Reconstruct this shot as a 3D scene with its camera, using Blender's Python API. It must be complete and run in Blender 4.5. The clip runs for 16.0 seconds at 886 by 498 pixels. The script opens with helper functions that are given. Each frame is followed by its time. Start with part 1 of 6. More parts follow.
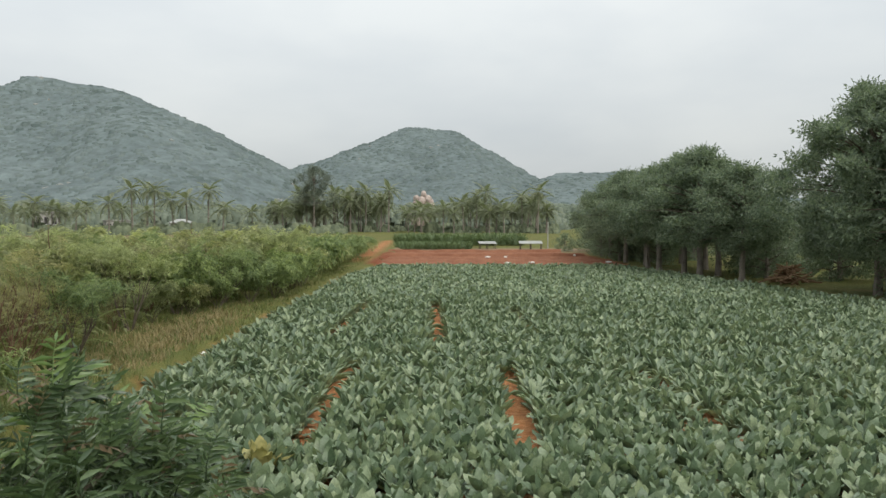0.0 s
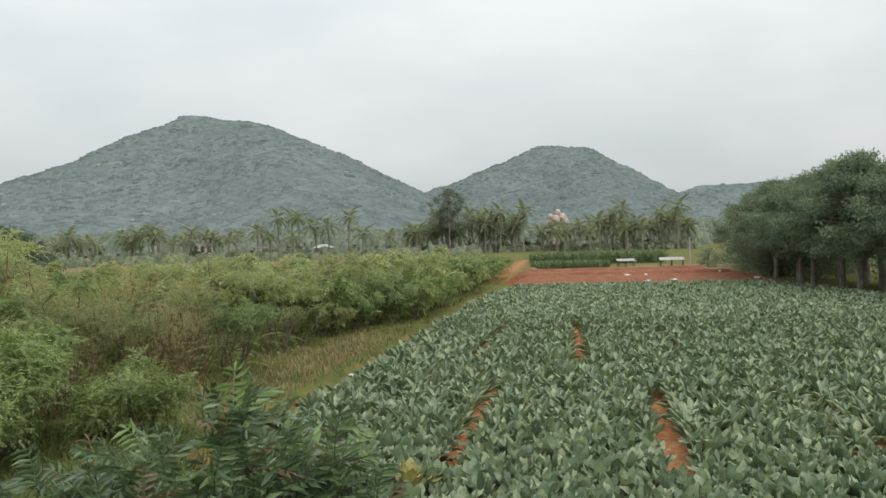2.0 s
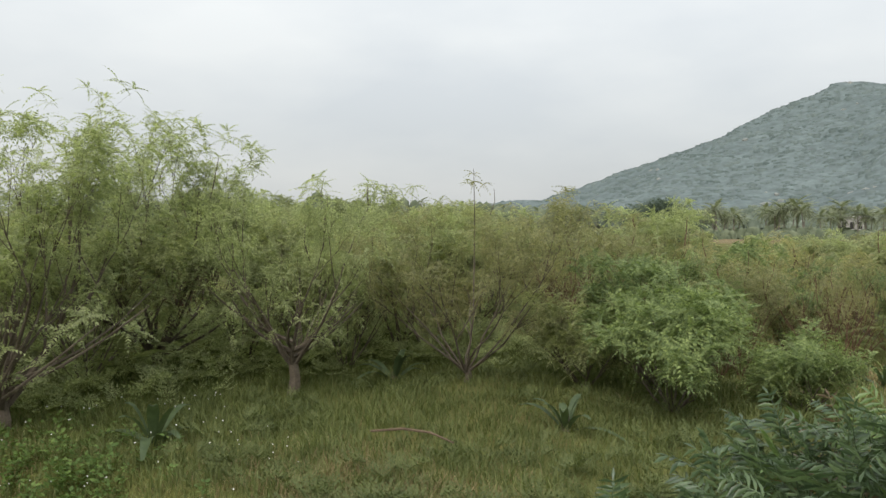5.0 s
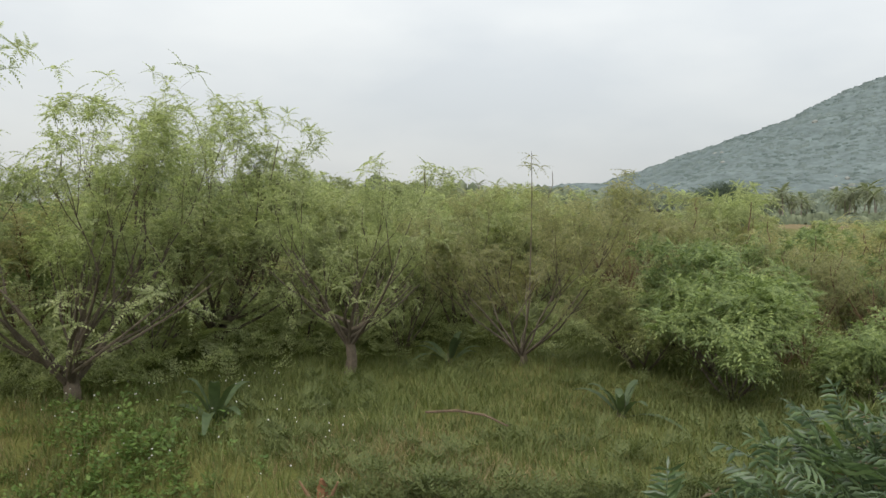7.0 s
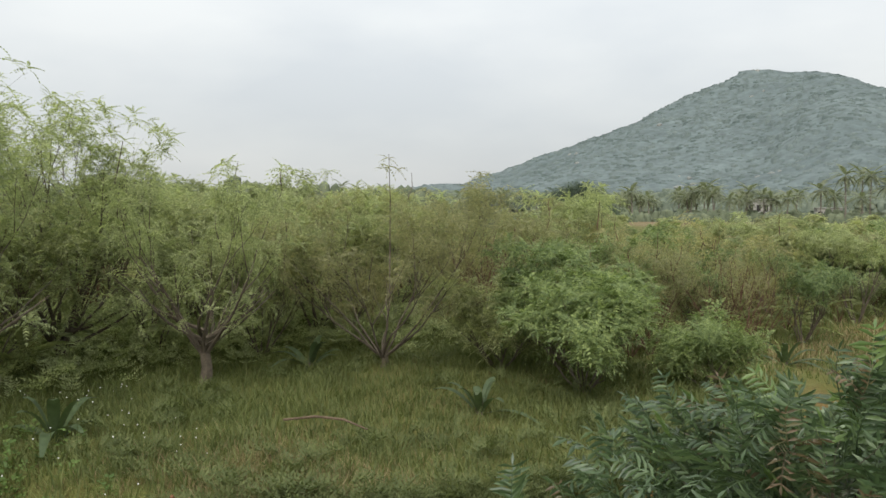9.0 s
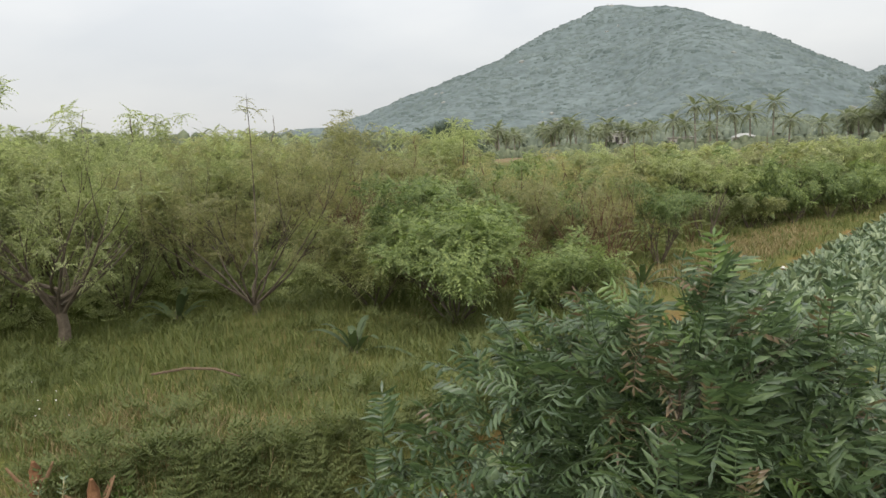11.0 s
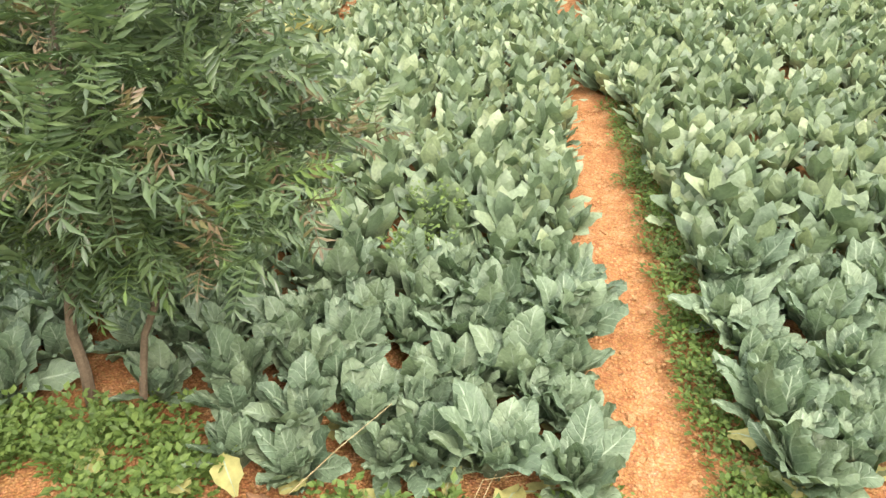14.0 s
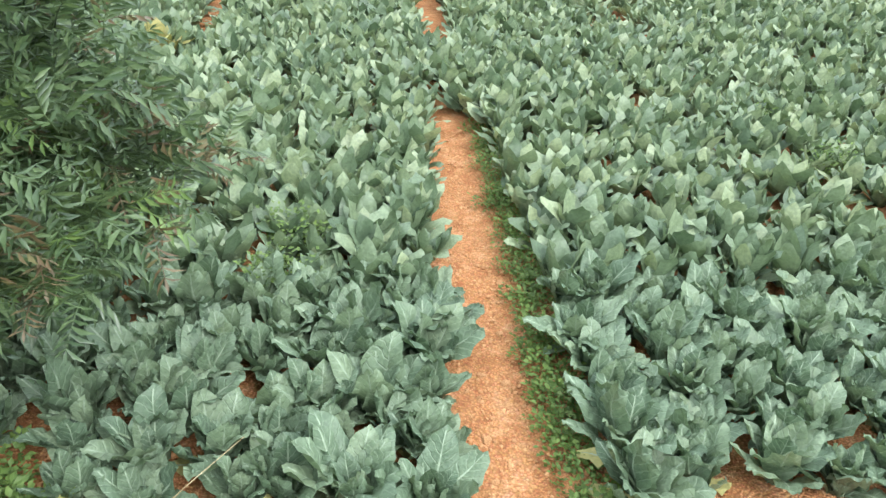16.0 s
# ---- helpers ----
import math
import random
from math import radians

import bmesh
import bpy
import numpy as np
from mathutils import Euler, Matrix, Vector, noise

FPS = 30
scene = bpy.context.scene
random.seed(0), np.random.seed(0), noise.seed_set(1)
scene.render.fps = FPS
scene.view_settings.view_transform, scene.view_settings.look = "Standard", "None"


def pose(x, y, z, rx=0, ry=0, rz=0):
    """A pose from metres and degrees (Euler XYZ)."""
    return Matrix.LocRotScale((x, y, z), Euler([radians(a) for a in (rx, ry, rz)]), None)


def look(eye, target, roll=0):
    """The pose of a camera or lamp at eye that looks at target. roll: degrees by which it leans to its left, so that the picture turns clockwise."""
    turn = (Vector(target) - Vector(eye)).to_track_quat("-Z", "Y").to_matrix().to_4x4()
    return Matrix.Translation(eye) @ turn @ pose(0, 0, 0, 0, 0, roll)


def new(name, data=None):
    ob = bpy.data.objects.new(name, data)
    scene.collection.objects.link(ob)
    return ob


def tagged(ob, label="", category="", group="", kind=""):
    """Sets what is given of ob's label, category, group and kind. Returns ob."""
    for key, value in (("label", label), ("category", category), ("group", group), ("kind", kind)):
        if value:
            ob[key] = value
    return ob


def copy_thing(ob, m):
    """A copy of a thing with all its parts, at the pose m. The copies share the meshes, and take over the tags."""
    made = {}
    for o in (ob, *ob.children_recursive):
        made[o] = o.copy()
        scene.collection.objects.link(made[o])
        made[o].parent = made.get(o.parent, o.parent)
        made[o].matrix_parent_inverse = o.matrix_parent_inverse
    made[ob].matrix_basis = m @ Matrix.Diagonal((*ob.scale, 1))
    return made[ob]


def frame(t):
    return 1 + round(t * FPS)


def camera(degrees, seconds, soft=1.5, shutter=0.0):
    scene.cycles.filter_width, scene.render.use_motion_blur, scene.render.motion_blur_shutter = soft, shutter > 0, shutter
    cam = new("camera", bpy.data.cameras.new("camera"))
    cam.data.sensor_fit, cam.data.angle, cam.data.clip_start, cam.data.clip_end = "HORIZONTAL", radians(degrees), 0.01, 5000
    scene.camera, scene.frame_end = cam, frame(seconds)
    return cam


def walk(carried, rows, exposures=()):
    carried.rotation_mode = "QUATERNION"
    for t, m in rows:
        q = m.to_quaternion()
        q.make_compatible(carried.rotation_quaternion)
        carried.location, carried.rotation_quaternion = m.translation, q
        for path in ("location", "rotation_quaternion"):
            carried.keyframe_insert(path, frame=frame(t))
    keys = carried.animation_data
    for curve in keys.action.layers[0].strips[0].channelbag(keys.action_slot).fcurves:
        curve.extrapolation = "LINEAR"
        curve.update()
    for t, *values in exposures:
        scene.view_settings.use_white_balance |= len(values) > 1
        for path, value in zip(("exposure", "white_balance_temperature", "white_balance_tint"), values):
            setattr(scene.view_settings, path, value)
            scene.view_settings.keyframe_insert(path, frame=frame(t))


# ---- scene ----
cam = camera(57.8, 16.0)
METRES, EYE, TILT, LEAN, TURN = 1.4, 2.85, -2.1, 0.0, 0.0
ROWS = [
    (0.0, 0.0, 0.0, 0.0, -0.0, 0.0, 0.0),
    (0.5, -0.0213, -0.0061, 0.0054, 3.29, -0.01, -0.05),
    (1.0, -0.0207, -0.0044, 0.0054, 4.42, 0.23, -0.1),
    (1.5, -0.0239, -0.0055, 0.0118, 4.57, 0.66, 0.06),
    (2.0, -0.0652, -0.0224, 0.0255, 9.62, 1.52, 1.31),
    (2.5, -0.0997, -0.0483, 0.0209, 15.53, 1.82, 1.28),
    (3.0, -0.1446, -0.0831, 0.0065, 24.23, 1.77, 0.29),
    (3.5, -0.1825, -0.1164, -0.0068, 31.42, 0.89, -0.7),
    (4.0, -0.2262, -0.1608, -0.0099, 40.12, 0.39, -1.16),
    (4.5, -0.2578, -0.1898, -0.0142, 46.23, 0.2, -1.3),
    (5.0, -0.2911, -0.2316, -0.025, 53.12, -0.55, -1.82),
    (7.5, -0.2885, -0.2094, -0.0218, 57.27, -1.95, -2.28),
    (8.0, -0.2767, -0.1954, -0.0125, 54.87, -1.88, -1.91),
    (8.5, -0.2698, -0.1879, -0.0039, 52.52, -1.82, -1.57),
    (9.0, -0.2576, -0.1735, -0.0078, 47.59, -1.56, -1.54),
    (11.5, -0.2294, -0.1317, -0.0881, 37.03, -8.18, 1.34),
    (12.0, -0.2115, -0.1298, -0.1409, 34.78, -12.35, 1.24),
    (12.5, -0.1778, -0.1117, -0.1838, 28.58, -16.54, 0.94),
    (13.0, -0.1125, -0.0711, -0.2308, 16.95, -19.46, 0.95),
    (13.5, -0.0429, -0.0372, -0.24, 7.13, -23.17, 1.09),
    (14.0, -0.0138, -0.0187, -0.2464, 2.4, -27.78, 1.74),
    (14.5, -0.0197, -0.0216, -0.2455, 0.97, -29.68, 1.66),
    (15.0, -0.0182, -0.0266, -0.2423, 0.26, -29.67, -1.35),
    (15.5, 0.0061, -0.0072, -0.2281, -2.18, -28.57, -3.21),
    (16.0, 0.0348, 0.003, -0.205, -5.7, -26.9, -2.39),
]
EXPOSURES = [(0.0, 0.37, 6500, 10), (5.0, 0.46, 6550, 11), (9.0, 0.5, 6550, 11), (11.5, 0.72, 6750, 15), (12.0, 1.3, 7000, 18), (12.5, 2.08, 7300, 19),
             (13.0, 2.02, 7300, 19), (13.5, 1.97, 7350, 18), (14.0, 1.85, 7100, 13), (15.0, 1.78, 6550, 10), (16.0, 1.58, 6000, 9)]
walk(cam, [(t, pose(0, 0, EYE, TILT, LEAN, TURN) @ pose(METRES * x, METRES * y, METRES * z, 90 + pitch, roll, yaw)) for t, x, y, z, yaw, pitch, roll in ROWS], EXPOSURES)

# ---- sky and sun ----
SUN_ELEVATION, SUN_ROTATION = 44.0, 148.0
world = bpy.data.worlds.new("overcast_sky")
scene.world = world
world.use_nodes = True
wn, wl = world.node_tree.nodes, world.node_tree.links
wn.clear()
w_out = wn.new("ShaderNodeOutputWorld")
w_bg = wn.new("ShaderNodeBackground")
w_bg.inputs["Strength"].default_value = 0.1
w_sky = wn.new("ShaderNodeTexSky")
w_sky.sky_type = "NISHITA"
w_sky.sun_disc = False
w_sky.sun_elevation = radians(SUN_ELEVATION)
w_sky.sun_rotation = radians(SUN_ROTATION)
w_sky.dust_density = 4.0
w_co = wn.new("ShaderNodeTexCoord")
w_map = wn.new("ShaderNodeMapping")
w_map.inputs["Scale"].default_value = (1.0, 1.0, 2.6)
w_noise = wn.new("ShaderNodeTexNoise")
w_noise.inputs["Scale"].default_value = 2.3
w_noise.inputs["Detail"].default_value = 5.0
w_noise.inputs["Roughness"].default_value = 0.5
w_ramp = wn.new("ShaderNodeValToRGB")
w_ramp.color_ramp.elements[0].position = 0.36
w_ramp.color_ramp.elements[0].color = (0.84, 0.86, 0.89, 1)
w_ramp.color_ramp.elements[1].position = 0.62
w_ramp.color_ramp.elements[1].color = (1.0, 1.0, 1.0, 1)
w_sep = wn.new("ShaderNodeSeparateXYZ")
w_lum = wn.new("ShaderNodeMapRange")          # an overcast sky is brighter overhead
w_lum.inputs["From Min"].default_value = 0.0
w_lum.inputs["From Max"].default_value = 1.0
w_lum.inputs["To Min"].default_value = 5.1
w_lum.inputs["To Max"].default_value = 14.5
w_tint = wn.new("ShaderNodeMix")
w_tint.data_type = "RGBA"
w_tint.blend_type = "MULTIPLY"
w_tint.inputs[0].default_value = 1.0
w_tint.inputs[7].default_value = (0.962, 1.0, 0.99, 1)
w_scale = wn.new("ShaderNodeVectorMath")
w_scale.operation = "SCALE"
w_mix = wn.new("ShaderNodeMix")
w_mix.data_type = "RGBA"
w_mix.inputs[0].default_value = 0.88
wl.new(w_co.outputs["Generated"], w_map.inputs["Vector"])
wl.new(w_map.outputs["Vector"], w_noise.inputs["Vector"])
wl.new(w_noise.outputs["Fac"], w_ramp.inputs["Fac"])
wl.new(w_co.outputs["Generated"], w_sep.inputs["Vector"])
wl.new(w_sep.outputs["Z"], w_lum.inputs["Value"])
wl.new(w_ramp.outputs["Color"], w_tint.inputs[6])
wl.new(w_tint.outputs[2], w_scale.inputs[0])
wl.new(w_lum.outputs["Result"], w_scale.inputs["Scale"])
wl.new(w_sky.outputs["Color"], w_mix.inputs[6])
wl.new(w_scale.outputs["Vector"], w_mix.inputs[7])
wl.new(w_mix.outputs[2], w_bg.inputs["Color"])
wl.new(w_bg.outputs["Background"], w_out.inputs["Surface"])

sun = new("sun", bpy.data.lights.new("sun", "SUN"))
sun.data.energy = 1.5
sun.data.angle = radians(30)
sun.data.color = (1.0, 0.96, 0.9)
a_el, a_rot = radians(SUN_ELEVATION), radians(SUN_ROTATION)
sun_from = Vector((math.sin(a_rot) * math.cos(a_el), math.cos(a_rot) * math.cos(a_el), math.sin(a_el)))
sun.matrix_world = look(sun_from * 60, (0, 0, 0))


# ---- materials ----
def soft_noise(nt, scale, detail=4.0, rough=0.55, coord="Object"):
    co = nt.nodes.new("ShaderNodeTexCoord")
    n = nt.nodes.new("ShaderNodeTexNoise")
    n.inputs["Scale"].default_value = scale
    n.inputs["Detail"].default_value = detail
    n.inputs["Roughness"].default_value = rough
    nt.links.new(co.outputs[coord], n.inputs["Vector"])
    return n


def ramp(nt, fac, stops):
    r = nt.nodes.new("ShaderNodeValToRGB")
    e = r.color_ramp.elements
    while len(e) < len(stops):
        e.new(0.5)
    for el, (p, c) in zip(e, stops):
        el.position = p
        el.color = (*c, 1)
    nt.links.new(fac, r.inputs["Fac"])
    return r.outputs["Color"]


def mixed(nt, fac, a, b, blend="MIX"):
    m = nt.nodes.new("ShaderNodeMix")
    m.data_type = "RGBA"
    m.blend_type = blend
    for value, sock in ((fac, m.inputs[0]), (a, m.inputs[6]), (b, m.inputs[7])):
        if isinstance(value, bpy.types.NodeSocket):
            nt.links.new(value, sock)
        elif isinstance(value, tuple):
            sock.default_value = (*value, 1)
        else:
            sock.default_value = value
    return m.outputs[2]


def material(name, rough=0.7, spec=0.3):
    m = bpy.data.materials.new(name)
    m.use_nodes = True
    b = m.node_tree.nodes["Principled BSDF"]
    b.inputs["Roughness"].default_value = rough
    b.inputs["Specular IOR Level"].default_value = spec
    return m, m.node_tree, b


def bump(nt, b, height, strength, distance):
    n = nt.nodes.new("ShaderNodeBump")
    n.inputs["Strength"].default_value = strength
    n.inputs["Distance"].default_value = distance
    nt.links.new(height, n.inputs["Height"])
    nt.links.new(n.outputs["Normal"], b.inputs["Normal"])


def leaf_material(name, dark, mid, light, rough=0.5, spec=0.4, grain=30.0, through_light=0.25, island=True, relief=0.25, veined=False, vary=0.0):
    """A leaf: colour varies from leaf to leaf and over its face; some light passes through."""
    m, nt, b = material(name, rough, spec)
    if island:
        g = nt.nodes.new("ShaderNodeNewGeometry").outputs["Random Per Island"]
    else:
        g = nt.nodes.new("ShaderNodeObjectInfo").outputs["Random"]
    base = ramp(nt, g, [(0.0, dark), (0.5, mid), (1.0, light)])
    n = soft_noise(nt, grain, 3.0)
    shade = ramp(nt, n.outputs["Fac"], [(0.3, (0.72, 0.74, 0.7)), (0.7, (1.15, 1.12, 1.08))])
    col = mixed(nt, 1.0, base, shade, "MULTIPLY")
    if vary:                                   # each plant has its own tone
        own = nt.nodes.new("ShaderNodeObjectInfo").outputs["Random"]
        col = mixed(nt, 1.0, col, ramp(nt, own, [(0.0, (1 - vary, 1 - 0.8 * vary, 1 - 0.7 * vary)), (1.0, (1 + vary, 1 + 0.8 * vary, 1 + 0.3 * vary))]), "MULTIPLY")
    height = n.outputs["Fac"]
    if veined:                                 # pale side veins that run up and outwards from the midrib
        sep = nt.nodes.new("ShaderNodeSeparateXYZ")
        nt.links.new(nt.nodes.new("ShaderNodeTexCoord").outputs["Object"], sep.inputs["Vector"])

        def math_node(op, a, c=0.0, d=0.0):
            q = nt.nodes.new("ShaderNodeMath")
            q.operation = op
            for value, sock in zip((a, c, d), q.inputs):
                if isinstance(value, bpy.types.NodeSocket):
                    nt.links.new(value, sock)
                else:
                    sock.default_value = value
            return q.outputs[0]

        side = math_node("ABSOLUTE", sep.outputs["X"])
        along = math_node("MULTIPLY_ADD", side, -1.1, sep.outputs["Z"])
        along = math_node("MULTIPLY_ADD", n.outputs["Fac"], 0.02, along)
        line = math_node("SINE", math_node("MULTIPLY", along, 135.0))
        vein = math_node("SMOOTH_MIN", math_node("MAXIMUM", math_node("MULTIPLY_ADD", line, 4.0, -3.0), 0.0), 1.0)
        col = mixed(nt, math_node("MULTIPLY", vein, 0.28), col, (0.34, 0.42, 0.31))
        height = math_node("MULTIPLY_ADD", vein, -0.6, height)
    nt.links.new(col, b.inputs["Base Color"])
    bump(nt, b, height, relief, 0.01)
    if through_light > 0:
        t = nt.nodes.new("ShaderNodeBsdfTranslucent")
        nt.links.new(mixed(nt, 1.0, col, (1.02, 1.08, 0.72), "MULTIPLY"), t.inputs["Color"])
        mx = nt.nodes.new("ShaderNodeMixShader")
        mx.inputs[0].default_value = through_light
        nt.links.new(b.outputs["BSDF"], mx.inputs[1])
        nt.links.new(t.outputs["BSDF"], mx.inputs[2])
        nt.links.new(mx.outputs["Shader"], nt.nodes["Material Output"].inputs["Surface"])
    return m


def rough_material(name, stops, scale, rough=0.9, fine=None, relief=0.5, depth=0.02, spec=0.15):
    """Earth, bark, plaster: two scales of mottling with relief."""
    m, nt, b = material(name, rough, spec)
    n1, n2 = soft_noise(nt, scale, 5.0), soft_noise(nt, fine or scale * 9, 4.0, 0.65)
    col = ramp(nt, n1.outputs["Fac"], stops)
    sp = ramp(nt, n2.outputs["Fac"], [(0.3, (0.68, 0.67, 0.66)), (0.72, (1.2, 1.2, 1.2))])
    nt.links.new(mixed(nt, 1.0, col, sp, "MULTIPLY"), b.inputs["Base Color"])
    bump(nt, b, n2.outputs["Fac"], relief, depth)
    return m


M_CAULI = leaf_material("cauliflower_leaf", (0.105, 0.16, 0.104), (0.15, 0.214, 0.138), (0.205, 0.27, 0.175), 0.45, 0.4, 45, 0.25, False, 0.6, True)
M_CAULI_J = leaf_material("cauliflower_leaf_massed", (0.1, 0.15, 0.094), (0.18, 0.243, 0.15), (0.3, 0.36, 0.225), 0.42, 0.5, 40, 0.25, True, 0.7)
M_RIB = leaf_material("leaf_rib", (0.2, 0.27, 0.19), (0.24, 0.31, 0.22), (0.29, 0.35, 0.26), 0.5, 0.4, 40, 0.0)
M_YELLOW = leaf_material("yellowed_leaf", (0.26, 0.24, 0.09), (0.33, 0.31, 0.12), (0.38, 0.37, 0.18), 0.6, 0.3, 20, 0.2)
M_NEEM = leaf_material("neem_leaf", (0.05, 0.085, 0.042), (0.082, 0.13, 0.06), (0.135, 0.195, 0.092), 0.32, 0.55, 40, 0.3, True, 0.15)
M_NEEM_LIGHT = leaf_material("neem_leaf_fresh", (0.095, 0.16, 0.05), (0.125, 0.2, 0.06), (0.165, 0.245, 0.08), 0.4, 0.5, 40, 0.25)
M_NEEM_RED = leaf_material("neem_leaf_young", (0.13, 0.1, 0.058), (0.17, 0.115, 0.07), (0.15, 0.145, 0.068), 0.4, 0.5, 40, 0.25)
M_FEATHER = leaf_material("feathery_leaf", (0.2, 0.222, 0.13), (0.3, 0.33, 0.19), (0.45, 0.48, 0.28), 0.55, 0.2, 3, 0.6, vary=0.25)
M_FEATHER_B = leaf_material("feathery_leaf_bright", (0.12, 0.17, 0.078), (0.185, 0.248, 0.11), (0.32, 0.39, 0.17), 0.55, 0.25, 3, 0.45, vary=0.2)
M_FEATHER_L = leaf_material("feathery_leaf_light", (0.27, 0.305, 0.165), (0.38, 0.42, 0.23), (0.52, 0.565, 0.32), 0.55, 0.2, 3, 0.62)
M_FEATHER_Y = leaf_material("feathery_leaf_thin", (0.24, 0.235, 0.14), (0.34, 0.33, 0.185), (0.47, 0.44, 0.25), 0.6, 0.2, 3, 0.6, vary=0.2)
# Duller than the main bush leaf: shade between bushes is put into colour.
M_UNDER = leaf_material("shaded_undergrowth_leaf", (0.18, 0.2, 0.105), (0.24, 0.265, 0.135), (0.31, 0.335, 0.175), 0.6, 0.15, 3, 0.55)
M_SEEDLING = leaf_material("palm_seedling_leaf", (0.05, 0.078, 0.036), (0.07, 0.102, 0.048), (0.095, 0.13, 0.062), 0.5, 0.3, 12, 0.3)
M_TREE = leaf_material("tree_leaf", (0.128, 0.172, 0.128), (0.174, 0.224, 0.163), (0.25, 0.305, 0.217), 0.45, 0.35, 2, 0.5)
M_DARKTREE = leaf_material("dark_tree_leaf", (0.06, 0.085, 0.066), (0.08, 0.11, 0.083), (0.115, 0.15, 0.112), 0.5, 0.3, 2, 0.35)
# Distant palm fronds: leaf colour lifted to carry the haze in front.
M_PALM = leaf_material("palm_leaf_hazed", (0.17, 0.195, 0.135), (0.22, 0.245, 0.17), (0.29, 0.31, 0.21), 0.5, 0.25, 2, 0.45)
# Far crowns: greyed in the base colour to stand for haze.
M_FARTREE = leaf_material("far_canopy_hazed", (0.11, 0.136, 0.108), (0.135, 0.163, 0.128), (0.165, 0.193, 0.15), 0.8, 0.1, 0.3, 0.0)
# Hill scrub and ground: distance haze is mixed into these blue-grey base colours.
M_HILLTREE = leaf_material("hill_scrub_hazed", (0.113, 0.144, 0.145), (0.127, 0.158, 0.157), (0.143, 0.175, 0.171), 0.9, 0.05, 0.03, 0.0)
M_HILL = rough_material("hill_ground_hazed", [(0.3, (0.106, 0.134, 0.134)), (0.7, (0.141, 0.174, 0.171))], 0.014, 0.95, 0.13, 0.3, 1.0)
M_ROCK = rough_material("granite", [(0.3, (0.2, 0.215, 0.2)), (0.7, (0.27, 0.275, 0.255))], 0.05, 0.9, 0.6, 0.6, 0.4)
M_GRASS = leaf_material("grass_blade", (0.1, 0.127, 0.047), (0.138, 0.163, 0.06), (0.19, 0.212, 0.083), 0.6, 0.2, 2, 0.4)
# Dark rank grass; the steep bank's shade is also worked into this colour.
M_GRASS_DARK = leaf_material("rank_grass_blade", (0.09, 0.114, 0.045), (0.12, 0.146, 0.056), (0.162, 0.184, 0.074), 0.6, 0.2, 2, 0.3)
M_GRASS_DRY = leaf_material("dry_grass_blade", (0.2, 0.165, 0.085), (0.275, 0.22, 0.12), (0.34, 0.285, 0.16), 0.7, 0.2, 2, 0.3)
M_WEED = leaf_material("weed_leaf", (0.08, 0.135, 0.034), (0.115, 0.185, 0.046), (0.17, 0.245, 0.068), 0.5, 0.3, 25, 0.35)
M_HEDGE = leaf_material("hedge_leaf", (0.1, 0.12, 0.08), (0.125, 0.148, 0.096), (0.155, 0.178, 0.115), 0.8, 0.1, 0.6, 0.0)
M_CROP = leaf_material("fodder_crop", (0.1, 0.145, 0.07), (0.13, 0.18, 0.085), (0.165, 0.215, 0.105), 0.6, 0.3, 3, 0.3)
M_BARK = rough_material("bark", [(0.3, (0.085, 0.07, 0.053)), (0.7, (0.165, 0.137, 0.105))], 6, 0.9, 45, 0.8, 0.01)
M_BARK_RED = rough_material("reddish_bark", [(0.3, (0.10, 0.06, 0.04)), (0.7, (0.19, 0.115, 0.075))], 6, 0.9, 45, 0.6, 0.01)
M_BARK_BROWN = rough_material("brown_bark", [(0.3, (0.20, 0.12, 0.07)), (0.7, (0.32, 0.21, 0.13))], 6, 0.9, 45, 0.6, 0.006)
M_BARK_TRUNK = rough_material("young_trunk_bark", [(0.3, (0.09, 0.066, 0.044)), (0.7, (0.16, 0.118, 0.08))], 9, 0.9, 60, 0.6, 0.005)
M_BARK_PALE = rough_material("pale_bark", [(0.3, (0.15, 0.13, 0.11)), (0.7, (0.28, 0.25, 0.21))], 2, 0.9, 20, 0.8, 0.02)
M_CLAY = rough_material("brown_clay", [(0.3, (0.14, 0.07, 0.036)), (0.7, (0.21, 0.11, 0.058))], 9, 0.85, 60, 0.5, 0.006)
M_STRAW = rough_material("straw", [(0.3, (0.32, 0.25, 0.13)), (0.7, (0.48, 0.40, 0.24))], 20, 0.8)
M_STONE = rough_material("earth_clod", [(0.3, (0.34, 0.17, 0.075)), (0.7, (0.48, 0.28, 0.14))], 14, 0.95, 70, 0.6, 0.006)
M_PLOUGH = rough_material("ploughed_red_soil", [(0.3, (0.18, 0.075, 0.043)), (0.7, (0.26, 0.12, 0.07))], 1.2, 0.95, 12, 0.8, 0.05)
M_SHEET = rough_material("pale_roof_sheet", [(0.3, (0.26, 0.265, 0.25)), (0.7, (0.38, 0.385, 0.365))], 2, 0.6)
M_WHITE = rough_material("white_paint", [(0.3, (0.60, 0.59, 0.55)), (0.7, (0.78, 0.77, 0.73))], 1.5, 0.8)
M_PINKROCK = rough_material("pink_granite", [(0.3, (0.33, 0.27, 0.24)), (0.7, (0.5, 0.42, 0.37))], 0.25, 0.9, 1.6, 0.6, 0.15)
M_GREY = rough_material("grey_cement", [(0.3, (0.26, 0.25, 0.23)), (0.7, (0.40, 0.39, 0.36))], 1.5, 0.85)
M_DARK = rough_material("dark_opening", [(0.3, (0.03, 0.03, 0.03)), (0.7, (0.06, 0.055, 0.05))], 4, 0.9)


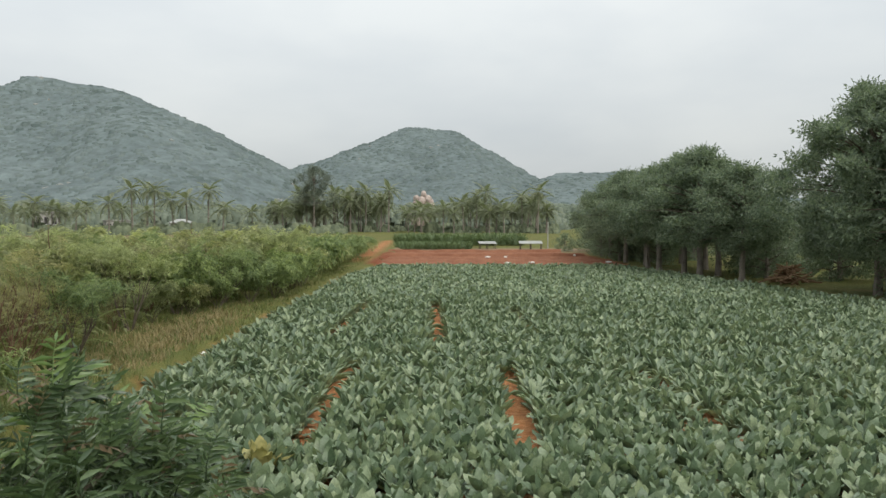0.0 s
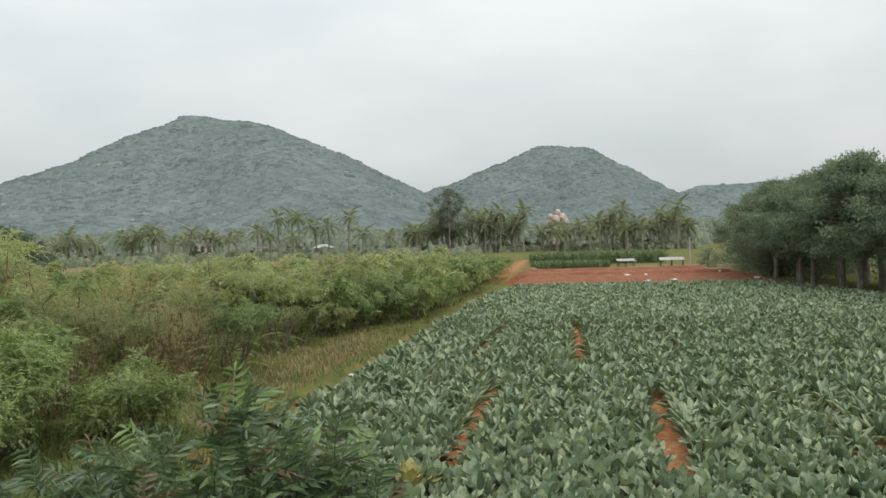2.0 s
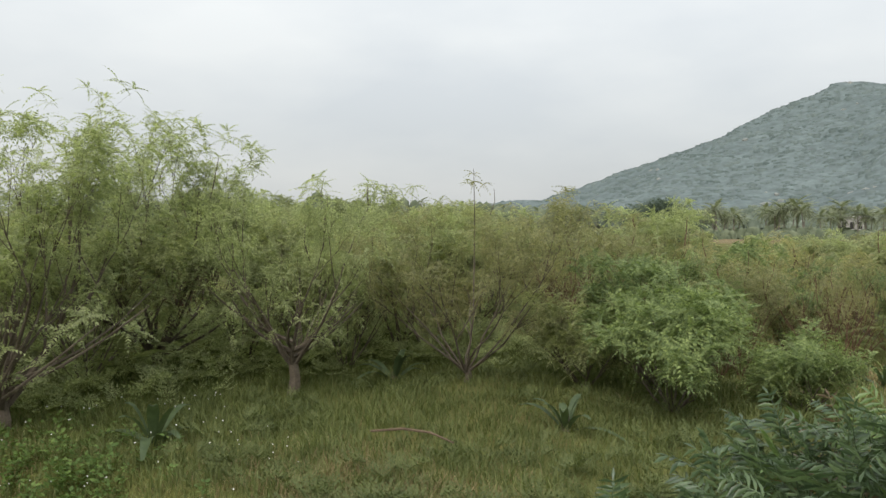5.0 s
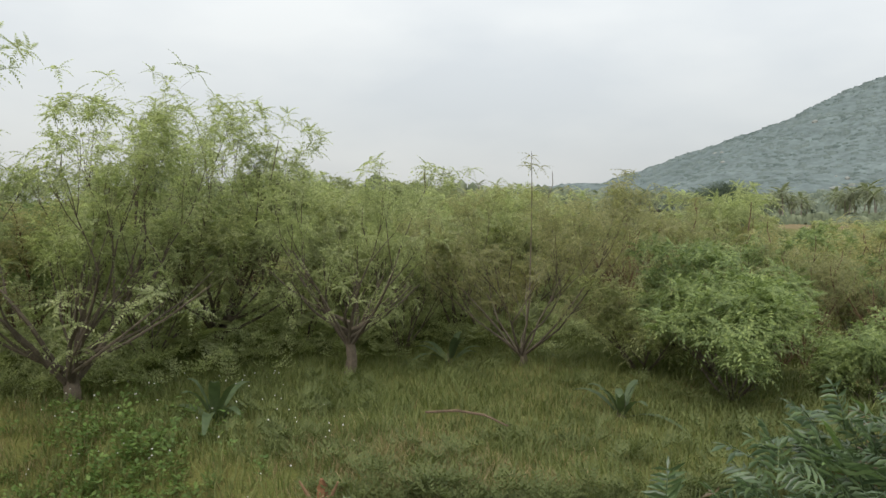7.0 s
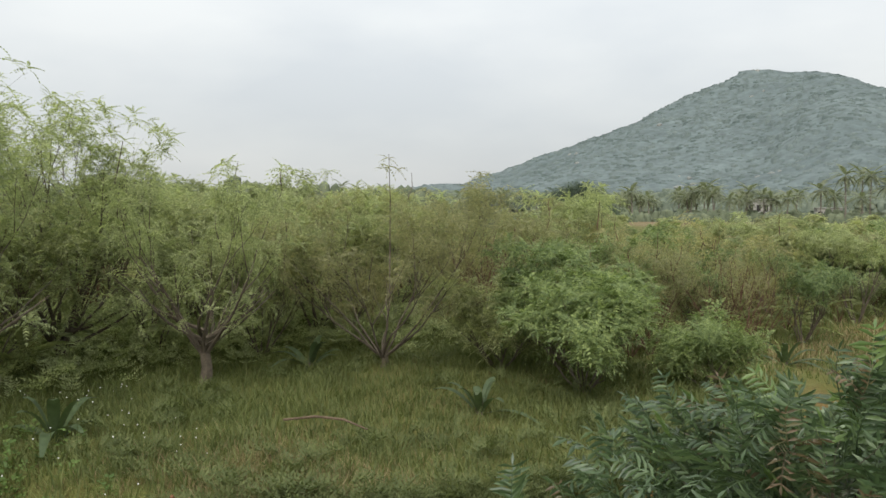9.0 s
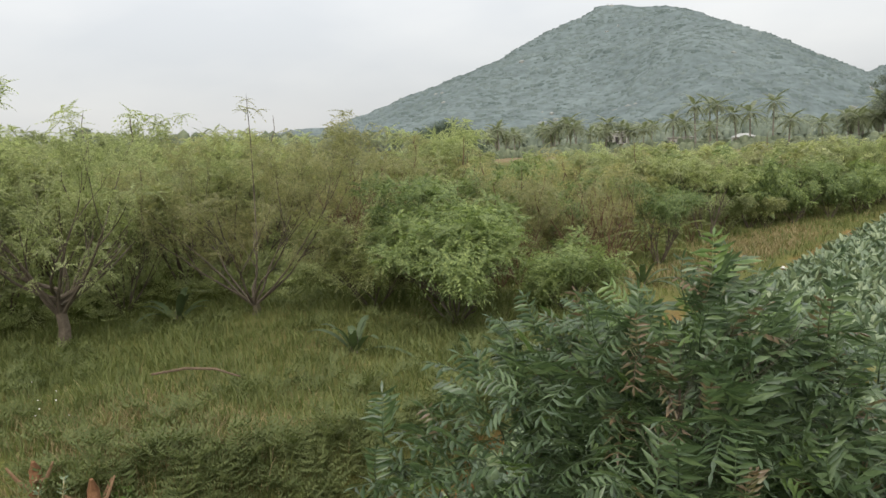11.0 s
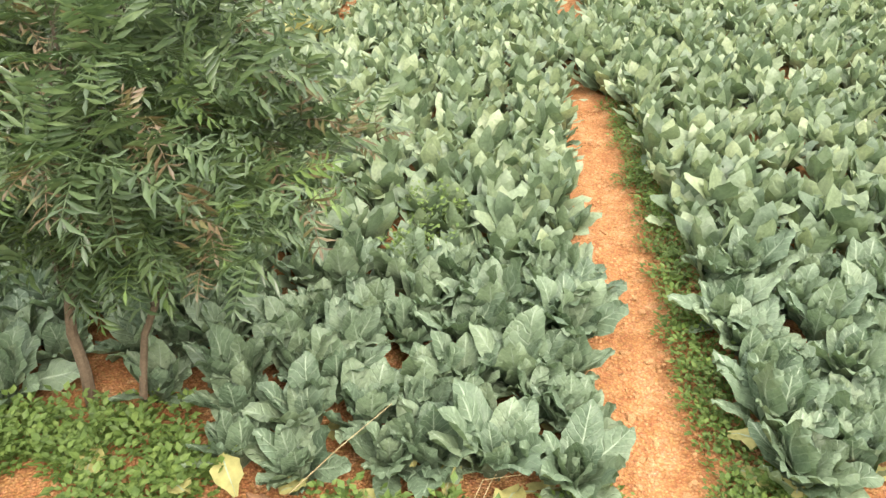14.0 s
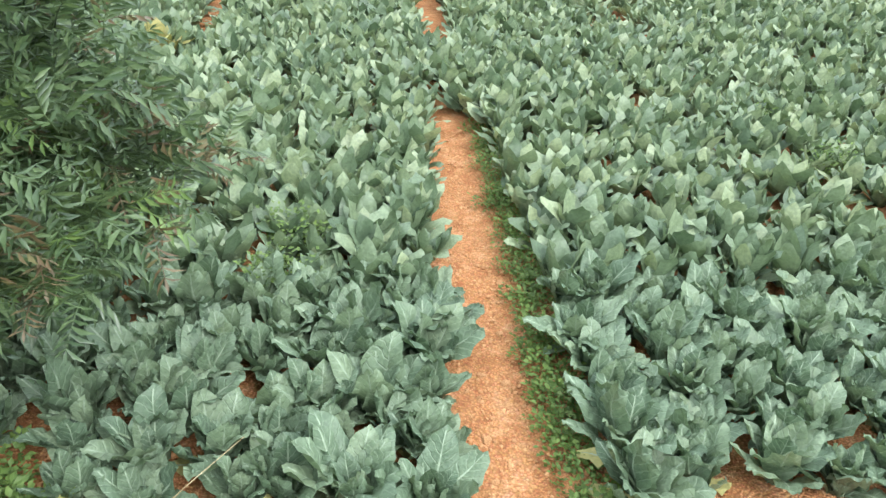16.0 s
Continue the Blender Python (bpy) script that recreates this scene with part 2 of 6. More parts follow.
def ground_material():
    """Grassland, orange soil of the crop beds, red ploughed plots and dry stubble, each with its own mask on the sheet."""
    m, nt, b = material("ground_earth", 0.95, 0.1)
    n1, n2, n3 = soft_noise(nt, 0.6, 6.0), soft_noise(nt, 9.0, 5.0, 0.6), soft_noise(nt, 45.0, 4.0, 0.7)
    col = ramp(nt, n1.outputs["Fac"], [(0.3, (0.115, 0.145, 0.045)), (0.55, (0.165, 0.18, 0.06)), (0.75, (0.22, 0.19, 0.085))])
    soil = ramp(nt, n2.outputs["Fac"], [(0.3, (0.33, 0.15, 0.065)), (0.55, (0.45, 0.235, 0.11)), (0.75, (0.56, 0.35, 0.20))])
    plough = ramp(nt, n2.outputs["Fac"], [(0.3, (0.20, 0.072, 0.035)), (0.7, (0.27, 0.10, 0.05))])
    dry = ramp(nt, n1.outputs["Fac"], [(0.3, (0.24, 0.19, 0.12)), (0.7, (0.32, 0.25, 0.17))])
    for layer, key in ((soil, "soil"), (plough, "plough"), (dry, "stubble")):
        at = nt.nodes.new("ShaderNodeAttribute")
        at.attribute_name = key
        col = mixed(nt, at.outputs["Fac"], col, layer)
    sp = ramp(nt, n3.outputs["Fac"], [(0.3, (0.7, 0.66, 0.63)), (0.7, (1.15, 1.15, 1.15))])
    col = mixed(nt, 1.0, col, sp, "MULTIPLY")
    grit = nt.nodes.new("ShaderNodeTexVoronoi")        # crumbs about a centimetre across
    grit.inputs["Scale"].default_value = 75.0
    grit.inputs["Randomness"].default_value = 1.0
    nt.links.new(nt.nodes.new("ShaderNodeTexCoord").outputs["Object"], grit.inputs["Vector"])
    crumb = ramp(nt, grit.outputs["Distance"], [(0.1, (1.22, 1.2, 1.18)), (0.6, (0.72, 0.66, 0.62))])
    tone = mixed(nt, 0.3, (1.0, 1.0, 1.0), grit.outputs["Color"])
    col = mixed(nt, 1.0, mixed(nt, 1.0, col, crumb, "MULTIPLY"), mixed(nt, 0.5, tone, (1.0, 1.0, 1.0)), "MULTIPLY")
    nt.links.new(col, b.inputs["Base Color"])
    bump(nt, b, grit.outputs["Distance"], 0.8, -0.01)
    return m


M_GROUND = ground_material()


# ---- mesh helpers ----
def fast_mesh(name, verts, polys, mats, slots=None, smooth=False):
    """A mesh from arrays: verts (n, 3) and polys, a list of (m, k) index arrays, one for each number of corners k."""
    me = bpy.data.meshes.new(name)
    polys = [np.asarray(p, dtype=np.int32) for p in polys if len(p)]
    me.vertices.add(len(verts))
    me.vertices.foreach_set("co", np.asarray(verts, dtype=np.float32).ravel())
    idx = np.concatenate([p.ravel() for p in polys])
    counts = np.concatenate([np.full(len(p), p.shape[1]) for p in polys])
    me.loops.add(len(idx))
    me.loops.foreach_set("vertex_index", idx)
    me.polygons.add(len(counts))
    me.polygons.foreach_set("loop_start", (np.cumsum(counts) - counts).astype(np.int32))
    for mt in mats if isinstance(mats, (list, tuple)) else [mats]:
        me.materials.append(mt)
    if slots is not None:
        me.polygons.foreach_set("material_index", np.asarray(slots, dtype=np.int32))
    me.polygons.foreach_set("use_smooth", np.full(len(counts), smooth))
    me.update(calc_edges=True)
    me.validate()
    return me


def scatter(tv, tf, mats):
    """Copies of a template (verts, one index array) under each 4 x 4 matrix, joined."""
    mats = np.asarray(mats)
    v = np.einsum("mij,nj->mni", mats[:, :3, :3], tv) + mats[:, None, :3, 3]
    f = tf[None] + (np.arange(len(mats)) * len(tv))[:, None, None]
    return v.reshape(-1, 3), f.reshape(-1, tf.shape[1])


def joined(pieces):
    """Joins (verts, faces) pairs whose faces have the same number of corners."""
    vs, fs, n = [], [], 0
    for v, f in pieces:
        vs.append(v)
        fs.append(np.asarray(f) + n)
        n += len(v)
    return np.concatenate(vs), np.concatenate(fs)


def tube(points, radii, sides=6):
    """A tapered, closed tube along points: verts and quads."""
    pts = [Vector(p) for p in points]
    vs, fs = [], []
    for i, p in enumerate(pts):
        d = (pts[min(i + 1, len(pts) - 1)] - pts[max(i - 1, 0)]).normalized()
        a = d.orthogonal().normalized()
        if i and abs(a.dot(last)) < 0.999:
            a = (last - d * last.dot(d)).normalized()
        last = a
        c = d.cross(a)
        for k in range(sides):
            w = 2 * math.pi * k / sides
            vs.append(p + (a * math.cos(w) + c * math.sin(w)) * radii[i])
    for i in range(len(pts) - 1):
        for k in range(sides):
            k2 = (k + 1) % sides
            fs.append((i * sides + k, i * sides + k2, (i + 1) * sides + k2, (i + 1) * sides + k))
    n = len(pts) - 1
    for k in range(1, sides - 2, 2):          # caps; three-sided twigs end in a point
        fs.append((n * sides, n * sides + k, n * sides + k + 1, n * sides + (k + 2) % sides))
        fs.append((0, (k + 2) % sides, k + 1, k))
    return np.array(vs), np.array(fs)


def box(x0, y0, z0, x1, y1, z1):
    v = np.array([(x, y, z) for z in (z0, z1) for y in (y0, y1) for x in (x0, x1)], dtype=float)
    return v, np.array([(0, 2, 3, 1), (4, 5, 7, 6), (0, 1, 5, 4), (2, 6, 7, 3), (0, 4, 6, 2), (1, 3, 7, 5)])


def bevelled(v, f, width):
    """A closed shape with its edges rounded off a little."""
    bm = bmesh.new()
    bv = [bm.verts.new(p) for p in v]
    for q in f:
        bm.faces.new([bv[i] for i in q])
    bmesh.ops.bevel(bm, geom=bm.edges[:], offset=width, segments=1, affect="EDGES")
    return bm


def part(name, data, mat, parent, label=""):
    """Links a bmesh, a mesh or a (verts, faces) pair as one mesh object under a thing or a part."""
    if isinstance(data, bmesh.types.BMesh):
        me = bpy.data.meshes.new(name)
        data.to_mesh(me)
        data.free()
        me.materials.append(mat)
    elif isinstance(data, tuple):
        me = fast_mesh(name, data[0], [data[1]], mat)
    else:
        me = data
    ob = new(name, me)
    ob.parent = parent
    if label:
        ob["label"] = label
    return ob


def thing(name, m, label, category, group="", kind=""):
    ob = new(name)
    ob.matrix_basis = m
    ob.empty_display_size = 0.1
    return tagged(ob, label, category, group, kind)


def place(m):
    return np.array(m)


def aim(p, d, spin=0.0, s=1.0):
    """A 4 x 4 matrix that carries +Z to the direction d at p."""
    q = Vector(d).to_track_quat("Z", "Y").to_matrix().to_4x4()
    return np.array(Matrix.Translation(p) @ q @ Matrix.Rotation(spin, 4, "Z") @ Matrix.Scale(s, 4))


rnd = random.Random(7)
nrnd = np.random.RandomState(11)


def n2(x, y, s=1.0, seed=0.0):
    return noise.noise(Vector((x * s, y * s, seed)))


# ---- the lie of the land ----
def smooth(a, b, x):
    t = min(1.0, max(0.0, (x - a) / (b - a)))
    return t * t * (3 - 2 * t)


def bed_left(y):
    return -4.12 - 0.1 * smooth(3.0, 6.0, y) - 0.65 * smooth(2.0, 14.0, y) + 0.9 * smooth(38.0, 46.0, y)


def bed_right(y):
    return 19.2 - 0.19 * y


def path_x(y):
    """The trodden strip that runs up the field from its near edge."""
    return 0.58 + 0.066 * y - 0.0019 * y * y if y < 17 else 1.15


def ground_z(x, y):
    left = bed_left(y)
    # grassy terrace beside the field, with a steep bank near the camera
    brow = left - 0.22 - 0.75 * min(2.0, max(0.0, 4.4 - y)) - 0.15 * n2(x, y, 0.8)
    up = smooth(left + 0.08 - 0.25 * max(0.0, 4.4 - y) * 0.5, brow, x)
    h = (0.62 - 0.42 * smooth(7.0, 16.0, y)) * up * smooth(2.0, 3.2, y + 0.5 * max(0.0, -4.6 - x))
    if -12 < x < 12 and 0 < y < 40:
        h += 0.035 * n2(x, y, 1.7) + 0.018 * n2(x, y, 6.0)
        h -= 0.05 * math.exp(-((x - path_x(y)) / 0.22) ** 2) * (1 if y < 7.0 else 0.3)
    return h


def soil_mask(x, y):
    left = bed_left(y) + 0.25 * n2(x, y, 1.3, 3.0)
    inside = smooth(left - 0.1, left + 0.15, x) * smooth(bed_right(y) + 0.4, bed_right(y), x) * (1 - smooth(47.5, 48.3, y))
    foot = smooth(1.2, 1.7, y + 0.35 * n2(x, y, 1.1, 5.0))
    track = math.exp(-((x - (-5.3 - 0.03 * (y - 50))) / 0.7) ** 2) * smooth(49, 53, y) * (1 - smooth(98, 105, y))
    return max(inside * foot, track)


def spaced(lo, hi, near_lo, near_hi, step, grow):
    """Grid lines: even steps in the near stretch, growing outwards to both ends."""
    mid = list(np.arange(near_lo, near_hi + step / 2, step))
    out, s = [mid[-1]], step
    while out[-1] < hi:
        s *= grow
        out.append(min(hi, out[-1] + s))
    low, s = [mid[0]], step
    while low[-1] > lo:
        s *= grow
        low.append(max(lo, low[-1] - s))
    return np.array(low[:0:-1] + mid + out[1:])


def build_ground():
    xs, ys = spaced(-4200, 4200, -8.0, 6.0, 0.17, 1.08), spaced(-4200, 4200, 1.4, 13.0, 0.17, 1.07)
    v = np.array([(x, y, ground_z(x, y)) for y in ys for x in xs])
    nx, ny = len(xs), len(ys)
    i = (np.arange(ny - 1)[:, None] * nx + np.arange(nx - 1)).ravel()
    me = fast_mesh("ground", v, [np.stack([i, i + 1, i + nx + 1, i + nx], 1)], M_GROUND, smooth=True)
    masks = {"soil": [], "plough": [], "stubble": []}
    for x, y, _ in v:
        masks["soil"].append(soil_mask(x, y))
        masks["plough"].append(smooth(47.4, 48.2, y) * (1 - smooth(67.5, 69, y)) * smooth(-5.0, -4.4, x) * (1 - smooth(11.2, 12.0, x)))
        masks["stubble"].append(max(smooth(68, 69.5, y) * (1 - smooth(78, 81, y)) * smooth(-4.6, -4.2, x) * (1 - smooth(14, 18, x)),
                                    smooth(95, 100, y) * (1 - smooth(150, 170, y)) * (1 - smooth(-28, -22, x)) * 0.7))
    for key, val in masks.items():
        me.attributes.new(key, "FLOAT", "POINT").data.foreach_set("value", np.array(val, dtype=np.float32))
    tagged(new("ground", me), "reddish farm soil and grassland reaching to the hills", "ground", kind="structure")


build_ground()


def build_plots():
    """Three freshly ridged red plots behind the crop, parted by low earth bunds."""
    for y0, y1, x0, x1 in ((48.1, 53.6, -4.5, 11.2), (54.3, 60.8, -4.6, 10.7), (61.5, 68.4, -4.7, 10.0)):
        xs, ys = np.linspace(x0, x1, 70), np.arange(y0, y1, 0.12)
        v = np.array([(x + 0.15 * n2(x, y, 0.9), y, 0.04 + 0.07 * math.sin((y + 0.2 * n2(x, 0, 0.4)) * 2 * math.pi / 0.85) + 0.05 * n2(x, y, 1.2)
                       + 0.22 * math.exp(-((y - y1 + 0.3) / 0.22) ** 2)) for y in ys for x in xs])
        n = len(xs)
        i = (np.arange(len(ys) - 1)[:, None] * n + np.arange(n - 1)).ravel()
        tagged(new("ploughed_plot", fast_mesh("ploughed_plot", v, [np.stack([i, i + 1, i + n + 1, i + n], 1)], M_PLOUGH, smooth=True)),
               "freshly ridged plot of bare red soil", "soil", kind="structure")


build_plots()


# ---- hills and distance ----
def hill_height(u, w, flat, left, right, deep, top, steep):
    """Height of a hill at u across and w along the view from its middle; its two flanks differ in reach and in how hollow they are."""
    a = max(0.0, abs(u) - flat) / (right if u > 0 else left)
    r = math.hypot(a, w / deep)
    return top * max(0.0, 1 - r) ** (steep[0] + (steep[1] - steep[0]) * smooth(-60, 60, u)) if r < 1 else -6 * (r - 1) * 10


def clump_matrix(x, y, z, r, h, rn):
    c, s = math.cos(rn * 6.28) * r, math.sin(rn * 6.28) * r
    return [[c, -s, 0, x], [s, c, 0, y], [0, 0, h, z], [0, 0, 0, 1]]


def ico(seed, jitter=0.25):
    bm = bmesh.new()
    bmesh.ops.create_icosphere(bm, subdivisions=1, radius=1.0)
    r = random.Random(seed)
    for vt in bm.verts:
        vt.co *= 1 + r.uniform(-jitter, jitter)
    v = np.array([vt.co[:] for vt in bm.verts])
    f = np.array([[x.index for x in q.verts] for q in bm.faces])
    bm.free()
    return v, f


CLUMPS = [ico(s) for s in (1, 2, 3)]


def dome(seed):
    """The rounded head of one tree in a closed canopy: a low, uneven cap."""
    r = random.Random(seed)
    v = [(0, 0, 0.8 * r.uniform(0.85, 1.15))]
    for rad, z in ((0.72, 0.5), (1.0, -1.3)):
        v += [(rad * math.cos(k * 1.2566) * r.uniform(0.85, 1.15), rad * math.sin(k * 1.2566) * r.uniform(0.85, 1.15), z * r.uniform(0.8, 1.2)) for k in range(5)]
    f = []
    for k in range(5):
        a, b = 1 + k, 1 + (k + 1) % 5
        f += [(0, a, b), (a, a + 5, b + 5), (a, b + 5, b)]
    return np.array(v), np.array(f)


DOMES = [dome(k) for k in (1, 2, 3)]


def leafy_head(seed, lumps):
    """A whole tree seen from far off: many small uneven lumps heaped into one crown, with gaps at its rim."""
    r = random.Random(seed)
    ms = []
    for k in range(lumps):
        a, u = k * 2.39996, (k + 0.5) / lumps
        rad = math.sqrt(1 - u * u * 0.9) * r.uniform(0.55, 1.0)
        s = r.uniform(0.28, 0.5)
        ms.append(clump_matrix(rad * math.cos(a), rad * math.sin(a), 0.9 * u + r.uniform(-0.15, 0.1), s, s * r.uniform(0.5, 0.9), r.random()))
    return scatter(*dome(seed), ms)


HEADS = [leafy_head(k, 13) for k in (1, 2, 3, 4)]


def build_hill(name, label, azimuth, distance, flat, left, right, deep, top, seed, n_trees, size, steep=(1.1, 1.1)):
    a = radians(azimuth)
    cx, cy = math.sin(a) * distance, math.cos(a) * distance
    ex, ey = Vector((math.cos(a), -math.sin(a))), Vector((math.sin(a), math.cos(a)))

    def height(u, w):
        h = hill_height(u, w, flat, left, right, deep, top, steep)
        return h + (0.05 * top * n2(u, w, 0.012, seed) + 0.022 * top * n2(u, w, 0.04, seed)) * min(1.0, max(0.0, h / 20))

    def bump_height(u, w):
        return 1.8 * (1 - abs(n2(u, w, 0.06, seed + 5))) + 1.7 * (1 - abs(n2(u, w, 0.13, seed + 6))) - 1.4

    nu, nw = int((left + right + 2 * flat) / 3.2), int(deep * 1.35 / 3.2)
    us, ws = np.linspace(-left - flat - 10, right + flat + 10, nu), np.linspace(-deep - 10, deep * 0.4, nw)
    v = []
    for w in ws:
        for u in us:
            h = height(u, w)
            canopy = bump_height(u, w)
            v.append((cx + ex.x * u + ey.x * w, cy + ex.y * u + ey.y * w, h + (canopy if h > 0 else 0)))
    v = np.array(v)
    i = (np.arange(len(ws) - 1)[:, None] * len(us) + np.arange(len(us) - 1)).ravel()
    n = len(us)
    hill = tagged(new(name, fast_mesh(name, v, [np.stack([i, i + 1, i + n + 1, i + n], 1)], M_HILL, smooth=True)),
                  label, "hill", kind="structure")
    r = random.Random(seed)
    ms, rocks = [[], [], []], []
    while sum(map(len, ms)) < n_trees:
        u, w = r.uniform(-left - flat, right + flat), r.uniform(-deep, deep * 0.25)
        h = height(u, w)
        if h < 1:
            continue
        x, y = cx + ex.x * u + ey.x * w, cy + ex.y * u + ey.y * w
        bare = n2(u, w, 0.022, seed + 9) + 0.25 * n2(u, w, 0.1, seed + 3)
        if bare > 0.5:
            if r.random() < 0.3:
                rocks.append(clump_matrix(x, y, h + 0.6, r.uniform(1.5, 4.0), r.uniform(1.5, 3.2), r.random()))
            continue
        s = size * (0.7 + 0.5 * (0.5 + n2(u, w, 0.03, seed + 2))) * r.uniform(0.6, 1.3)
        ms[r.randrange(3)].append(clump_matrix(x, y, h + bump_height(u, w) - 0.15 * s, s, s * r.uniform(0.4, 0.65), r.random()))
    v, f = joined([scatter(*DOMES[k], ms[k]) for k in range(3)])
    ob = part("scrub_trees", fast_mesh("scrub_trees", v, [f], M_HILLTREE, smooth=True), None, hill, "scrub trees covering the slope, greyed by haze in their colour")
    ob["kind"] = "stuff"
    if rocks:
        ob = part("boulders", fast_mesh("boulders", *(lambda q: (q[0], [q[1]]))(scatter(*CLUMPS[0], rocks)), M_ROCK), None, hill, "pale granite boulders")
        ob["kind"] = "stuff"
    return hill


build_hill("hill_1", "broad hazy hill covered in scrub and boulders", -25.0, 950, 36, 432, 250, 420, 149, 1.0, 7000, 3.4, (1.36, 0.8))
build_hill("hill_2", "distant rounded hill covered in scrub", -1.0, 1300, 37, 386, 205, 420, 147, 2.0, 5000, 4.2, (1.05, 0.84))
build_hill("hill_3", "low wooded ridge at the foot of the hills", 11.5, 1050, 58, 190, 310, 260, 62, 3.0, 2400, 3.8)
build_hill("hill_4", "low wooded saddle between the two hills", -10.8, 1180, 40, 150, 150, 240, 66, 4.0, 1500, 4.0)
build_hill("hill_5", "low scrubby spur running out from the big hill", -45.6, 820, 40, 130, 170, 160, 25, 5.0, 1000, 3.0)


def build_far_woods():
    """Rolling canopy between the palms and the hills."""
    r = random.Random(5)
    ms = [[] for _ in HEADS]
    for _ in range(2300):
        a, d = radians(r.uniform(-74, 32)), 215 + 430 * r.random() ** 1.2
        x, y = math.sin(a) * d, math.cos(a) * d
        if d < 330 and abs(math.degrees(a) + 1.45) < 1.1:
            continue
        s = r.uniform(2.0, 4.2) * (1 + 0.5 * n2(x, y, 0.01, 4.0)) * (0.75 + d / 1500)
        base = max(0.0, (d - 300) * 0.03)
        ms[r.randrange(4)].append(clump_matrix(x, y, base + r.uniform(-0.5, 2.6), s, s * r.uniform(0.8, 1.3), r.random()))
    v, f = joined([scatter(*HEADS[k], ms[k]) for k in range(4)])
    tagged(new("far_woods", fast_mesh("far_woods", v, [f], M_FARTREE, smooth=True)), "woods below the hills, haze put into their grey-green colour", "woods", kind="stuff")


build_far_woods()


def build_hedges():
    """Hedges and small trees across the flat fields, thickening into a belt under the palms."""
    r = random.Random(6)
    ms = [[] for _ in HEADS]
    for _ in range(1500):
        a = radians(r.uniform(-80, 8))
        d = r.choice((108, 140, 150, 158, 172, 180, 190, 200)) + r.gauss(0, 4.0)
        x, y = math.sin(a) * d, math.cos(a) * d
        deg = math.degrees(a)
        if d < 145 and (deg > -38 or r.random() < 0.3):
            continue
        if deg > -7 and d < 165:
            continue
        s = r.uniform(0.8, 2.0) * (1.5 if deg < -46 else 1)
        tall = r.uniform(1.3, 2.4) if deg < -46 else r.uniform(0.8, 1.4)
        ms[r.randrange(4)].append(clump_matrix(x, y, -0.2, s, s * tall, r.random()))
    v, f = joined([scatter(*HEADS[k], ms[k]) for k in range(4)])
    tagged(new("hedges", fast_mesh("hedges", v, [f], M_HEDGE, smooth=True)), "grey-green hedges and small trees across the flat fields", "hedge", kind="stuff")


build_hedges()


# ---- trees: trunks, limbs, leaves ----
def frond(length, pairs, leaf_len, leaf_wid, droop, taper=0.5, terminal=True, fold=0.0):
    """A feather leaf along +Z that arches towards +Y: leaflets as pointed four-cornered blades, and a thin stalk."""
    vs, fs = [], []

    def on(u):
        return Vector((0, length * droop * u * u, length * u * (1 - 0.25 * droop * u)))

    def blade(p, d, side, ln, wd):
        d = d.normalized()
        s = d.cross(side).normalized()
        n = len(vs)
        mid = p + d * ln * 0.45 + side * fold * ln
        vs.extend([p, mid + s * wd * 0.5, p + d * ln, mid - s * wd * 0.5])
        fs.append((n, n + 1, n + 2, n + 3))

    for k in range(pairs):
        u = 0.18 + 0.82 * k / pairs
        p, dirn = on(u), (on(u + 0.03) - on(u)).normalized()
        size = 1 - taper * abs(u - 0.5)
        for sx in (-1, 1):
            d = Vector((sx, 0.15, 0)) + dirn * 0.55 + Vector((0, 0.25 * droop, 0))
            blade(p, d, Vector((0, -1, 0.3)), leaf_len * size, leaf_wid * size)
    if terminal:
        blade(on(1.0), on(1.0) - on(0.95), Vector((0, -1, 0.3)), leaf_len, leaf_wid)
    w = length * 0.008
    for k in range(3):
        a, c = on(k / 3), on((k + 1) / 3)
        n = len(vs)
        vs.extend([a + Vector((-w, 0, 0)), a + Vector((w, 0, 0)), c + Vector((w, 0, 0)), c + Vector((-w, 0, 0))])
        fs.append((n, n + 1, n + 2, n + 3))
    return np.array(vs), np.array(fs)


def blades(template):
    """The same feather leaf with each leaflet as one narrow triangle, for leaves seen from farther off."""
    v, f = template
    vs, fs = [], []
    for a, c, d, e in f:
        n = len(vs)
        vs.extend([v[a] + (v[c] - v[e]) * 0.4, v[a] - (v[c] - v[e]) * 0.4, v[d]])
        fs.append((n, n + 1, n + 2))
    return np.array(vs), np.array(fs)


